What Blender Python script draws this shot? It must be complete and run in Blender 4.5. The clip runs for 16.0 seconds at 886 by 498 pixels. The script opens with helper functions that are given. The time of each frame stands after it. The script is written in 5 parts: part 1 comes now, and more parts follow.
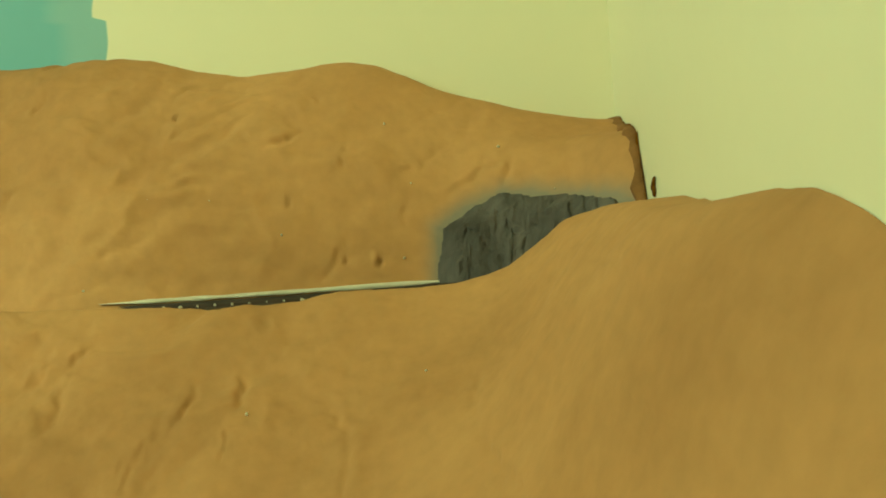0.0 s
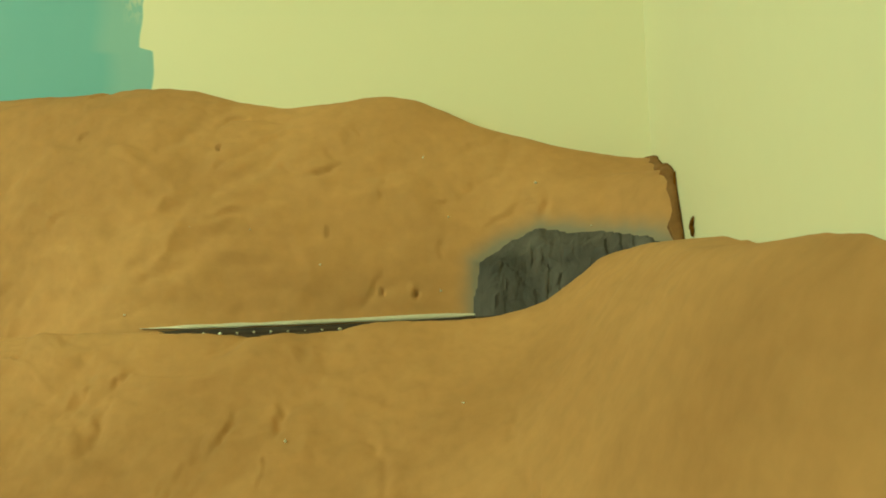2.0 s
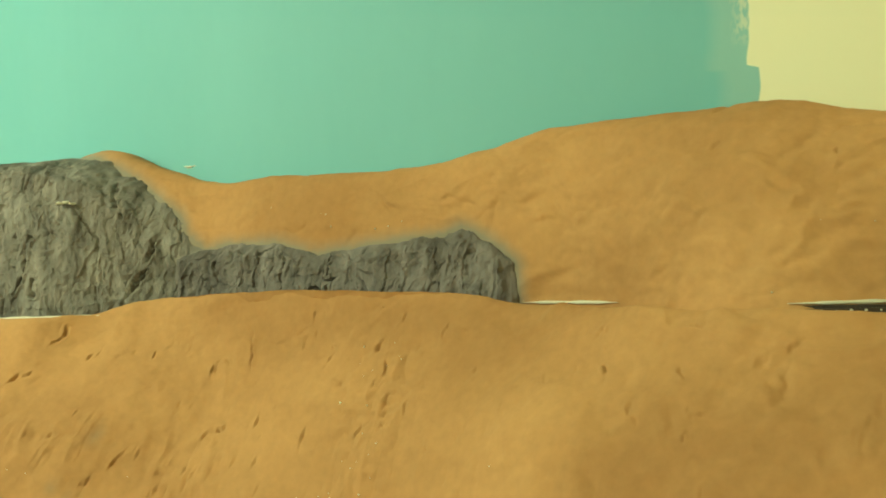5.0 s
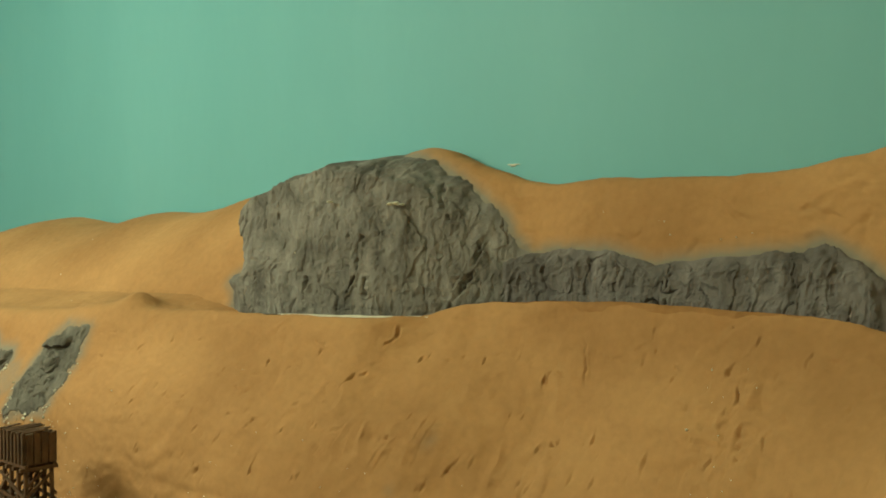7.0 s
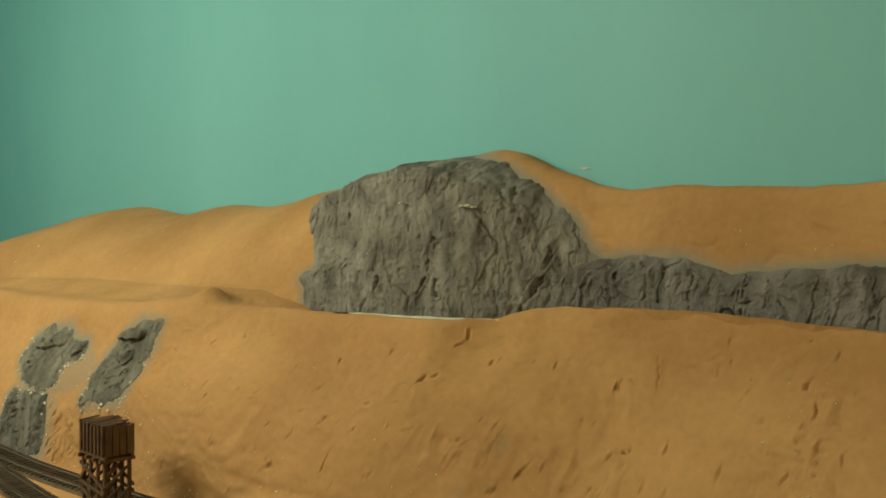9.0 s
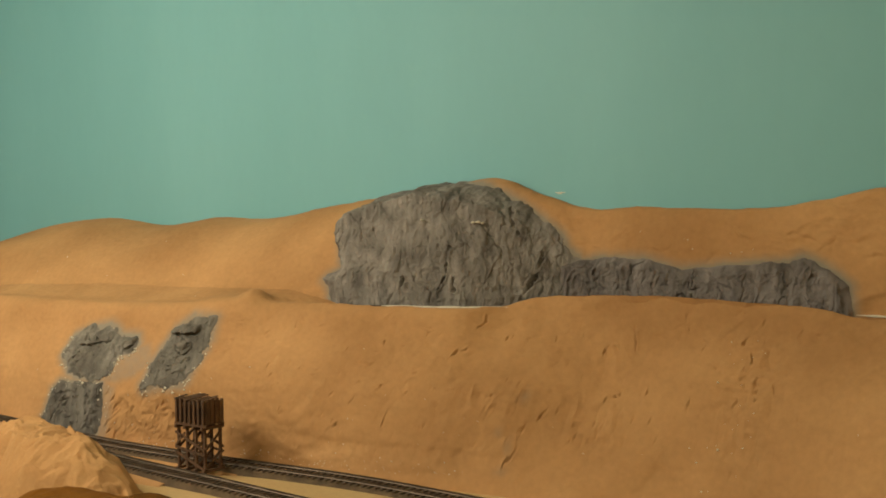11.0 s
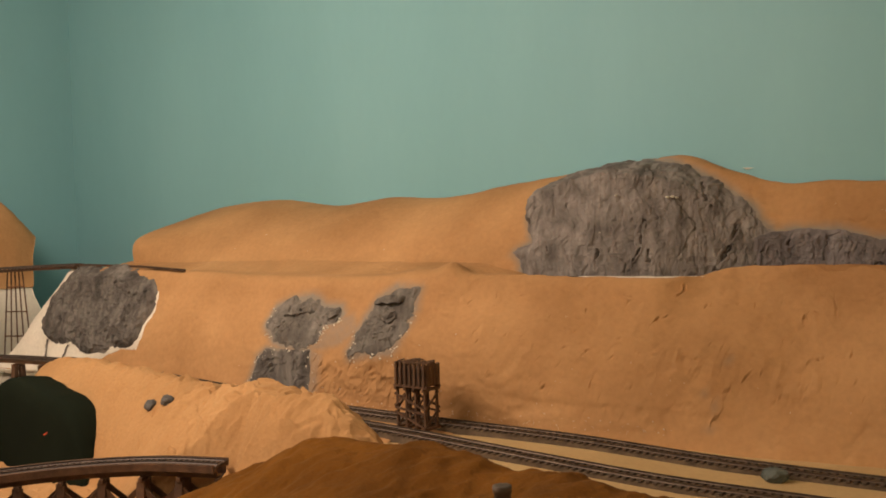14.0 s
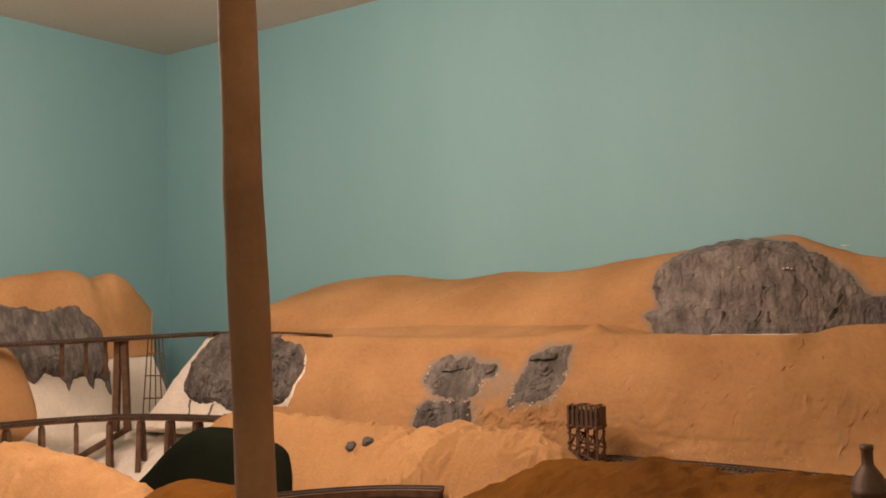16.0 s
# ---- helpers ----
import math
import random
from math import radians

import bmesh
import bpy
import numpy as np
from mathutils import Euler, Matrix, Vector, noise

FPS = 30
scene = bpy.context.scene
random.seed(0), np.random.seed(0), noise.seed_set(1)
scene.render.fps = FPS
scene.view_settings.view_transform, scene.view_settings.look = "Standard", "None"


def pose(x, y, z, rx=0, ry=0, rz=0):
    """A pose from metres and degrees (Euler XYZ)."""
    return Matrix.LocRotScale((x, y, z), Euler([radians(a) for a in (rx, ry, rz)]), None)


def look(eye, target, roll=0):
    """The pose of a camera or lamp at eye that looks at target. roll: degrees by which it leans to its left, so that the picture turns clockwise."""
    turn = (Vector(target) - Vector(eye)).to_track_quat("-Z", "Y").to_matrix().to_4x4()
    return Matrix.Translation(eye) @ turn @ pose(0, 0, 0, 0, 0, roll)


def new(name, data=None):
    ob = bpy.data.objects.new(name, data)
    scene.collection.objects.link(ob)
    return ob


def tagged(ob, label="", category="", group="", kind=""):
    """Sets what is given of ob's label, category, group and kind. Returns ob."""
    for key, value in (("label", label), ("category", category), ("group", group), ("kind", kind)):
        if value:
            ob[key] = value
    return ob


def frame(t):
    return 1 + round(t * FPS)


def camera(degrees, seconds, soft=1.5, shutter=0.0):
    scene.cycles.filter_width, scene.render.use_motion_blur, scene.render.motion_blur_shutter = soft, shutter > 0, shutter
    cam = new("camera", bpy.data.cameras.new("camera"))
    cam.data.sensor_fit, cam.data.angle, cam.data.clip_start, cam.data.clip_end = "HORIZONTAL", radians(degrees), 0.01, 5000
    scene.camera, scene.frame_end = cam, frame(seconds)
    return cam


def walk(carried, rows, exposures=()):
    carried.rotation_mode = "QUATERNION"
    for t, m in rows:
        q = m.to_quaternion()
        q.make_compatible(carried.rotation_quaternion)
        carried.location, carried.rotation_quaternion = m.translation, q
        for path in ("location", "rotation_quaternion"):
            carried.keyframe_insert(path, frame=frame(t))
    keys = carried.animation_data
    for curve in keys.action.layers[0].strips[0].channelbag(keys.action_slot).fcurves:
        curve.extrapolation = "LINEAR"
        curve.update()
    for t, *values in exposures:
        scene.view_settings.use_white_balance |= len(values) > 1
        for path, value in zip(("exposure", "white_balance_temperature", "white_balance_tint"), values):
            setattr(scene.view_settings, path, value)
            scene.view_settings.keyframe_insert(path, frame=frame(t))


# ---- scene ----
cam = camera(48.0, 16.0, soft=1.8)
PATH = [
    (0, (-0.093, -0.907, 1.177), (-0.235, 1.084, 1.293), -3.6),
    (0.5, (-0.09, -0.902, 1.173), (-0.232, 1.088, 1.321), -3.6),
    (1, (-0.092, -0.911, 1.174), (-0.233, 1.077, 1.334), -3.0),
    (1.5, (-0.106, -0.918, 1.174), (-0.267, 1.069, 1.335), -2.5),
    (2, (-0.104, -0.917, 1.178), (-0.285, 1.067, 1.36), -2.1),
    (2.5, (-0.114, -0.918, 1.175), (-0.327, 1.062, 1.354), -1.8),
    (3, (-0.134, -0.937, 1.177), (-0.395, 1.04, 1.331), -1.8),
    (3.5, (-0.158, -0.992, 1.178), (-0.551, 0.965, 1.301), -2.6),
    (4, (-0.18, -1.069, 1.153), (-0.758, 0.84, 1.3), -0.3),
    (4.5, (-0.166, -1.146, 1.158), (-0.977, 0.674, 1.321), -1.0),
    (5, (-0.237, -1.175, 1.218), (-1.192, 0.58, 1.302), -1.9),
    (5.2, (-0.222, -1.191, 1.25), (-1.351, 0.459, 1.345), -3.3),
    (7.3, (-0.353, -1.174, 1.295), (-1.771, 0.237, 1.299), -0.4),
    (7.5, (-0.343, -1.172, 1.298), (-1.787, 0.211, 1.297), -0.2),
    (8, (-0.355, -1.182, 1.293), (-1.815, 0.185, 1.285), -0.5),
    (8.5, (-0.369, -1.182, 1.297), (-1.828, 0.185, 1.271), 0.1),
    (8.7, (-0.363, -1.182, 1.306), (-1.831, 0.176, 1.28), 0.1),
    (10.8, (-0.373, -1.8, 1.36), (-1.484, -0.137, 1.33), -1.7),
    (11, (-0.346, -1.822, 1.361), (-1.488, -0.181, 1.313), -0.9),
    (11.5, (-0.399, -1.843, 1.351), (-1.622, -0.26, 1.341), -0.2),
    (12, (-0.445, -1.874, 1.34), (-1.708, -0.323, 1.334), 0.1),
    (12.5, (-0.47, -1.879, 1.336), (-1.765, -0.356, 1.293), -0.1),
    (13, (-0.475, -1.872, 1.352), (-1.779, -0.357, 1.31), -0.2),
    (13.5, (-0.478, -1.905, 1.345), (-1.791, -0.397, 1.317), -0.6),
    (14, (-0.502, -2.096, 1.342), (-1.741, -0.529, 1.271), -1.4),
    (14.5, (-0.573, -2.392, 1.251), (-1.657, -0.715, 1.139), -2.9),
    (15, (-0.617, -2.462, 1.306), (-1.693, -0.776, 1.283), -0.8),
    (15.5, (-0.631, -2.517, 1.307), (-1.789, -0.888, 1.379), -0.1),
    (16, (-0.708, -2.742, 1.3), (-1.838, -1.095, 1.406), -1.3),
]
EXPOSURES = [(0.0, 1.11, 6850, -47), (3.5, 1.15, 6700, -43), (4.5, 1.22, 6550, -40), (5.0, 1.22, 6550, -36), (5.3, 1.09, 6500, -35), (7.3, 0.45, 6350, -22), (8.7, 0.4, 6350, -20), (10.8, 0.38, 6700, 2), (12.0, 0.33, 6900, 9), (12.5, 0.31, 6950, 14), (14.0, 0.28, 7050, 26), (14.5, 0.25, 7200, 32), (16.0, 0.22, 7300, 38)]
walk(cam, [(t, look(eye, target, roll)) for t, eye, target, roll in PATH], EXPOSURES)

# ---- light ----
LAMP = (-2.25, -1.75, 2.13)
# dim warm ambient fill, added round the closed room
world = bpy.data.worlds.new("ambient_fill")
world.use_nodes = True
world.node_tree.nodes["Background"].inputs[0].default_value = (1.0, 0.86, 0.7, 1)
world.node_tree.nodes["Background"].inputs[1].default_value = 0.055
scene.world = world


def lamp(name, place, size, watts, colour):
    data = bpy.data.lights.new(name, "POINT")
    data.shadow_soft_size, data.energy, data.color = size, watts, colour
    ob = new(name, data)
    ob.location = place
    return ob


# one unseen ceiling lamp, split into two points to weaken its shadows
for x, watts in ((-0.4, 38), (0.25, 28)):
    lamp("ceiling_lamp_half", (LAMP[0] + x, LAMP[1], LAMP[2]), 0.23, watts, (1.0, 0.9, 0.74))


# ---- tools ----
def hash3(i, j, k):
    h = (i * 374761393 + j * 668265263 + k * 2147483647 + 974634777) & 0xFFFFFFFF
    h = ((h ^ (h >> 13)) * 1274126177) & 0xFFFFFFFF
    return ((h ^ (h >> 16)) & 0xFFFF) / 32767.5 - 1.0


def noise3(p):
    """Smooth value noise at the points p (n x 3), between -1 and 1."""
    p = np.asarray(p, float)
    f = np.floor(p)
    i, (u, v, w) = f.astype(np.int64), (p - f).T
    u, v, w = (a * a * (3 - 2 * a) for a in (u, v, w))
    out = 0.0
    for a in (0, 1):
        for b in (0, 1):
            for c in (0, 1):
                out = out + hash3(i[:, 0] + a, i[:, 1] + b, i[:, 2] + c) * (u if a else 1 - u) * (v if b else 1 - v) * (w if c else 1 - w)
    return out


def fbm(p, size, octaves=4, ridged=False):
    out, amount = 0.0, 1.0
    for n in range(octaves):
        v = noise3(np.asarray(p) / size + 17.3 * n)
        out = out + amount * ((1 - 2 * np.abs(v)) if ridged else v)
        size, amount = size / 2.03, amount * 0.52
    return out


def curve_of(table):
    """A smooth function through a short table of (x, value)."""
    xs, vs = (np.array(c, float) for c in zip(*sorted(table)))
    d = np.diff(vs) / np.diff(xs)
    m = np.r_[d[0], np.where(d[1:] * d[:-1] > 0, 2 * d[1:] * d[:-1] / (d[1:] + d[:-1] + 1e-12), 0), d[-1]]

    def f(x):
        x = np.clip(x, xs[0], xs[-1])
        k = np.clip(np.searchsorted(xs, x) - 1, 0, len(xs) - 2)
        h = xs[k + 1] - xs[k]
        s = (x - xs[k]) / h
        return ((1 + 2 * s) * (1 - s) ** 2 * vs[k] + s * (1 - s) ** 2 * h * m[k] + s * s * (3 - 2 * s) * vs[k + 1] + s * s * (s - 1) * h * m[k + 1])

    return f


def mesh_of(name, verts, faces, material, parent=None, smooth=True, label=""):
    me = bpy.data.meshes.new(name)
    me.from_pydata([tuple(v) for v in verts], [], [tuple(f) for f in faces])
    me.materials.append(material)
    if smooth:
        me.polygons.foreach_set("use_smooth", [True] * len(me.polygons))
    me.update()
    ob = new(name, me)
    ob.parent = parent
    if label:
        ob["label"] = label
    return ob


def part(name, bm, material, parent=None, label="", smooth=False):
    """Links a bmesh as one mesh object under a thing or a part."""
    bmesh.ops.recalc_face_normals(bm, faces=bm.faces)
    me = bpy.data.meshes.new(name)
    bm.to_mesh(me)
    bm.free()
    me.materials.append(material)
    if smooth:
        me.polygons.foreach_set("use_smooth", [True] * len(me.polygons))
    ob = new(name, me)
    ob.parent = parent
    if label:
        ob["label"] = label
    return ob


def thing(name, label, category, place=(0, 0, 0), turn=0.0, group="", kind=""):
    ob = new(name)
    ob.empty_display_size = 0.02
    ob.matrix_basis = pose(*place, 0, 0, turn)
    return tagged(ob, label, category, group, kind)


def box(bm, a, b, bevel=0.0, m=None):
    """A box from corner a to corner b, with softened edges."""
    r = bmesh.ops.create_cube(bm, size=1.0)
    vs = r["verts"]
    bmesh.ops.scale(bm, verts=vs, vec=[b[i] - a[i] for i in range(3)])
    bmesh.ops.translate(bm, verts=vs, vec=[(a[i] + b[i]) / 2 for i in range(3)])
    if bevel:
        es = list({e for v in vs for e in v.link_edges})
        r = bmesh.ops.bevel(bm, geom=es, offset=bevel, segments=1, affect="EDGES")
        vs = [v for v in r["verts"]]
    if m is not None:
        bmesh.ops.transform(bm, matrix=m, verts=vs)


def beam(bm, p, q, w, h=None, bevel=0.0):
    """A squared timber from p to q."""
    p, q = Vector(p), Vector(q)
    turn = (q - p).to_track_quat("X", "Z").to_matrix().to_4x4()
    h = h or w
    box(bm, (0, -w / 2, -h / 2), ((q - p).length, w / 2, h / 2), bevel, Matrix.Translation(p) @ turn)


def rod(bm, p, q, r0, r1=None, n=12):
    p, q = Vector(p), Vector(q)
    m = Matrix.Translation((p + q) / 2) @ (q - p).to_track_quat("Z", "Y").to_matrix().to_4x4()
    bmesh.ops.create_cone(bm, cap_ends=True, segments=n, radius1=r0, radius2=r0 if r1 is None else r1, depth=(q - p).length, matrix=m)


# ---- materials ----
def rgb(*c):
    return (*c, 1.0)


def make(name, colours, rough=0.8, metal=0.0, scale=6.0, bump=0.0, fine=120.0, spec=0.4, wash=None, random_tint=0.0, stretch=1.0, grain=0.35, streak=0.0):
    """A surface with colour that varies at two sizes, and fine relief. wash: a second colour laid on where the mesh's attribute says so."""
    m = bpy.data.materials.new(name)
    m.use_nodes = True
    nt = m.node_tree
    n, l = nt.nodes, nt.links
    b = n["Principled BSDF"]
    co = n.new("ShaderNodeTexCoord")
    big, small = n.new("ShaderNodeTexNoise"), n.new("ShaderNodeTexNoise")
    big.inputs["Scale"].default_value, small.inputs["Scale"].default_value = scale, fine
    big.inputs["Detail"].default_value, small.inputs["Detail"].default_value = 5, 4
    pull = n.new("ShaderNodeMapping")
    pull.inputs["Scale"].default_value = (1, 1, stretch)
    l.new(co.outputs["Object"], pull.inputs["Vector"])
    for t in (big, small):
        l.new(pull.outputs["Vector"], t.inputs["Vector"])
    ramp = n.new("ShaderNodeValToRGB")
    ramp.color_ramp.elements[0].position, ramp.color_ramp.elements[1].position = 0.32, 0.68
    ramp.color_ramp.elements[0].color, ramp.color_ramp.elements[1].color = rgb(*colours[0]), rgb(*colours[1])
    l.new(big.outputs["Fac"], ramp.inputs["Fac"])
    mix = n.new("ShaderNodeMix")
    mix.data_type, mix.blend_type = "RGBA", "MULTIPLY"
    mix.inputs["Factor"].default_value = grain
    grey = n.new("ShaderNodeMapRange")
    grey.inputs["To Min"].default_value, grey.inputs["To Max"].default_value = 0.55, 1.35
    l.new(small.outputs["Fac"], grey.inputs["Value"])
    l.new(ramp.outputs["Color"], mix.inputs["A"])
    l.new(grey.outputs["Result"], mix.inputs["B"])
    out = mix.outputs["Result"]
    if streak:
        drawn, brush, tone, dry = n.new("ShaderNodeMapping"), n.new("ShaderNodeTexNoise"), n.new("ShaderNodeMapRange"), n.new("ShaderNodeMix")
        drawn.inputs["Scale"].default_value = (1, 1, 0.13)
        l.new(co.outputs["Object"], drawn.inputs["Vector"])
        brush.inputs["Scale"].default_value, brush.inputs["Detail"].default_value = 55, 5
        l.new(drawn.outputs["Vector"], brush.inputs["Vector"])
        tone.inputs["From Min"].default_value, tone.inputs["From Max"].default_value = 0.3, 0.7
        tone.inputs["To Min"].default_value, tone.inputs["To Max"].default_value = 1 - streak, 1 + streak
        l.new(brush.outputs["Fac"], tone.inputs["Value"])
        dry.data_type, dry.blend_type = "RGBA", "MULTIPLY"
        dry.inputs["Factor"].default_value = 1.0
        l.new(out, dry.inputs["A"])
        l.new(tone.outputs["Result"], dry.inputs["B"])
        out = dry.outputs["Result"]
    if random_tint:
        info = n.new("ShaderNodeObjectInfo")
        hsv = n.new("ShaderNodeHueSaturation")
        rng = n.new("ShaderNodeMapRange")
        rng.inputs["To Min"].default_value, rng.inputs["To Max"].default_value = 1 - random_tint, 1 + random_tint
        l.new(info.outputs["Random"], rng.inputs["Value"])
        l.new(rng.outputs["Result"], hsv.inputs["Value"])
        l.new(out, hsv.inputs["Color"])
        out = hsv.outputs["Color"]
    if wash:
        att = n.new("ShaderNodeAttribute")
        att.attribute_name = "wash"
        brk = n.new("ShaderNodeMath")
        brk.operation = "MULTIPLY_ADD"
        edge = n.new("ShaderNodeTexNoise")
        edge.inputs["Scale"].default_value, edge.inputs["Detail"].default_value = 60, 5
        l.new(co.outputs["Object"], edge.inputs["Vector"])
        l.new(edge.outputs["Fac"], brk.inputs[0])
        brk.inputs[1].default_value, brk.inputs[2].default_value = 0.9, -0.45
        add = n.new("ShaderNodeMath")
        add.operation, add.use_clamp = "ADD", True
        l.new(att.outputs["Fac"], add.inputs[0])
        l.new(brk.outputs["Value"], add.inputs[1])
        gate = n.new("ShaderNodeMath")
        gate.operation, gate.use_clamp = "MULTIPLY", True
        l.new(att.outputs["Fac"], gate.inputs[0])
        l.new(add.outputs["Value"], gate.inputs[1])
        mw = n.new("ShaderNodeMix")
        mw.data_type = "RGBA"
        l.new(gate.outputs["Value"], mw.inputs["Factor"])
        l.new(out, mw.inputs["A"])
        mw.inputs["B"].default_value = rgb(*wash)
        out = mw.outputs["Result"]
    l.new(out, b.inputs["Base Color"])
    b.inputs["Roughness"].default_value, b.inputs["Metallic"].default_value = rough, metal
    b.inputs["Specular IOR Level"].default_value = spec
    if bump:
        bp = n.new("ShaderNodeBump")
        bp.inputs["Strength"].default_value, bp.inputs["Distance"].default_value = bump, 0.004
        l.new(small.outputs["Fac"], bp.inputs["Height"])
        l.new(bp.outputs["Normal"], b.inputs["Normal"])
    return m


CLAY = make("tan_scenery_paint", ((0.385, 0.201, 0.08), (0.54, 0.299, 0.128)), 0.85, scale=4.5, bump=0.12, fine=90, spec=0.25, wash=(0.262, 0.226, 0.178))
SAND = make("pale_sand_paint", ((0.40, 0.215, 0.086), (0.485, 0.272, 0.114)), 0.9, scale=5.0, bump=0.5, fine=140, spec=0.2)
EARTH = make("dark_earth_paint", ((0.092, 0.035, 0.004), (0.17, 0.066, 0.008)), 0.95, scale=5.0, bump=0.5, fine=150, spec=0.12)
ROCK = make("grey_rock_paint", ((0.124, 0.109, 0.096), (0.285, 0.257, 0.23)), 0.9, scale=24.0, bump=0.45, fine=150, stretch=0.7, grain=0.5, streak=0.18)
DARKROCK = make("dark_grey_rock_paint", ((0.075, 0.067, 0.058), (0.166, 0.15, 0.13)), 0.9, scale=22.0, bump=0.6, fine=120, stretch=0.4, streak=0.42)
# cliff grey darkened to offset the stronger light on the slope's patches
PATCHROCK = make("dimmed_rock_paint", ((0.10, 0.089, 0.075), (0.22, 0.199, 0.17)), 0.9, scale=18.0, bump=0.6, fine=140, stretch=0.6, streak=0.28)
SLATE = make("dark_slate_rock_paint", ((0.052, 0.046, 0.043), (0.125, 0.111, 0.105)), 0.9, scale=20.0, bump=0.6, fine=140, stretch=0.5, streak=0.28)
LEDGEROCK = make("slate_grey_rock_paint", ((0.10, 0.086, 0.081), (0.22, 0.192, 0.183)), 0.9, scale=16.0, bump=0.6, fine=130, stretch=0.4, streak=0.28)
PLASTER = make("white_plaster", ((0.66, 0.61, 0.50), (0.78, 0.73, 0.61)), 0.8, scale=9.0, bump=0.3)
BOARD = make("tan_baseboard_paint", ((0.48, 0.32, 0.14), (0.55, 0.38, 0.178)), 0.8, scale=4.0, bump=0.1)
CEIL = make("ceiling_paint", ((0.62, 0.56, 0.50), (0.66, 0.60, 0.54)), 0.9, scale=2.0, bump=0.1)
CREAM = make("cream_wall_paint", ((0.79, 0.75, 0.55), (0.83, 0.79, 0.59)), 0.55, scale=1.2, fine=60, grain=0.03)
# the floor is unseen; its brown is lightened to bounce light upward
FLOOR = make("floor_bounce_brown", ((0.30, 0.26, 0.22), (0.36, 0.32, 0.27)), 0.95, scale=3.0, bump=0.4)
WOOD = make("dark_stained_timber", ((0.068, 0.034, 0.017), (0.135, 0.069, 0.034)), 0.7, scale=40.0, bump=0.3, fine=300, random_tint=0.2)
POLE = make("brown_varnished_pole", ((0.245, 0.137, 0.075), (0.385, 0.22, 0.122)), 0.7, scale=12.0, bump=0.2, fine=150)
TIE = make("brown_tie_plastic", ((0.055, 0.034, 0.021), (0.095, 0.06, 0.037)), 0.7, scale=60.0, fine=300, random_tint=0.25)
RAIL = make("nickel_rail", ((0.065, 0.045, 0.03), (0.13, 0.093, 0.063)), 0.45, metal=0.5, scale=30.0, fine=200)
DARKGREEN = make("very_dark_green", ((0.007, 0.010, 0.006), (0.011, 0.015, 0.009)), 1.0, scale=5.0, bump=0.2, fine=300, spec=0.05)


def wall_paint():
    """Turquoise sky paint, brushed to a ragged edge over the bare cream wall."""
    m = make("turquoise_sky_paint", ((0.19, 0.425, 0.452), (0.213, 0.46, 0.487)), 0.58, scale=2.2, fine=45, grain=0.05, spec=0.32, stretch=0.35)
    nt = m.node_tree
    n, l = nt.nodes, nt.links
    b = n["Principled BSDF"]
    blue = b.inputs["Base Color"].links[0].from_socket
    co, sep = n.new("ShaderNodeTexCoord"), n.new("ShaderNodeSeparateXYZ")
    l.new(co.outputs["Object"], sep.inputs["Vector"])
    wav = n.new("ShaderNodeTexNoise")
    wav.noise_dimensions = "1D"
    wav.inputs["Scale"].default_value, wav.inputs["Detail"].default_value = 9.0, 3.0
    l.new(sep.outputs["Z"], wav.inputs["W"])
    off = n.new("ShaderNodeMath")
    off.operation = "MULTIPLY_ADD"
    off.inputs[1].default_value, off.inputs[2].default_value = 0.016, -0.008
    l.new(wav.outputs["Fac"], off.inputs[0])
    # the lowest brush stroke ends a hand further out than the ones above it
    step = n.new("ShaderNodeMapRange")
    step.interpolation_type = "SMOOTHSTEP"
    step.inputs["From Min"].default_value, step.inputs["From Max"].default_value = 1.453, 1.459
    step.inputs["To Min"].default_value, step.inputs["To Max"].default_value = -0.446, -0.459
    l.new(sep.outputs["Z"], step.inputs["Value"])
    add = n.new("ShaderNodeMath")
    l.new(step.outputs["Result"], add.inputs[0])
    l.new(off.outputs["Value"], add.inputs[1])
    sub = n.new("ShaderNodeMath")
    sub.operation = "SUBTRACT"
    l.new(sep.outputs["X"], sub.inputs[0])
    l.new(add.outputs["Value"], sub.inputs[1])
    edge = n.new("ShaderNodeMapRange")
    edge.inputs["From Min"].default_value, edge.inputs["From Max"].default_value = -0.001, 0.001
    l.new(sub.outputs["Value"], edge.inputs["Value"])
    # thin, streaky paint next to the edge
    thin = n.new("ShaderNodeMapRange")
    thin.inputs["From Min"].default_value, thin.inputs["From Max"].default_value = -0.05, -0.03
    thin.inputs["To Max"].default_value = 0.12
    l.new(sub.outputs["Value"], thin.inputs["Value"])
    mx = n.new("ShaderNodeMath")
    mx.operation = "MAXIMUM"
    l.new(edge.outputs["Result"], mx.inputs[0])
    l.new(thin.outputs["Result"], mx.inputs[1])
    # a dry brush left bare flecks at the upper end of the edge
    scale = n.new("ShaderNodeMapping")
    scale.inputs["Scale"].default_value = (170.0, 1.0, 90.0)
    l.new(co.outputs["Object"], scale.inputs["Vector"])
    dry = n.new("ShaderNodeTexNoise")
    dry.inputs["Scale"].default_value, dry.inputs["Detail"].default_value = 1.0, 3.0
    l.new(scale.outputs["Vector"], dry.inputs["Vector"])
    last = dry.outputs["Fac"]
    for socket, low, high in ((last, 0.42, 0.56), (sep.outputs["Z"], 1.478, 1.5), (sub.outputs["Value"], -0.022, -0.008)):
        ramp = n.new("ShaderNodeMapRange")
        ramp.inputs["From Min"].default_value, ramp.inputs["From Max"].default_value = low, high
        l.new(socket, ramp.inputs["Value"])
        if socket is dry.outputs["Fac"]:
            last = ramp.outputs["Result"]
            continue
        times = n.new("ShaderNodeMath")
        times.operation = "MULTIPLY"
        l.new(last, times.inputs[0])
        l.new(ramp.outputs["Result"], times.inputs[1])
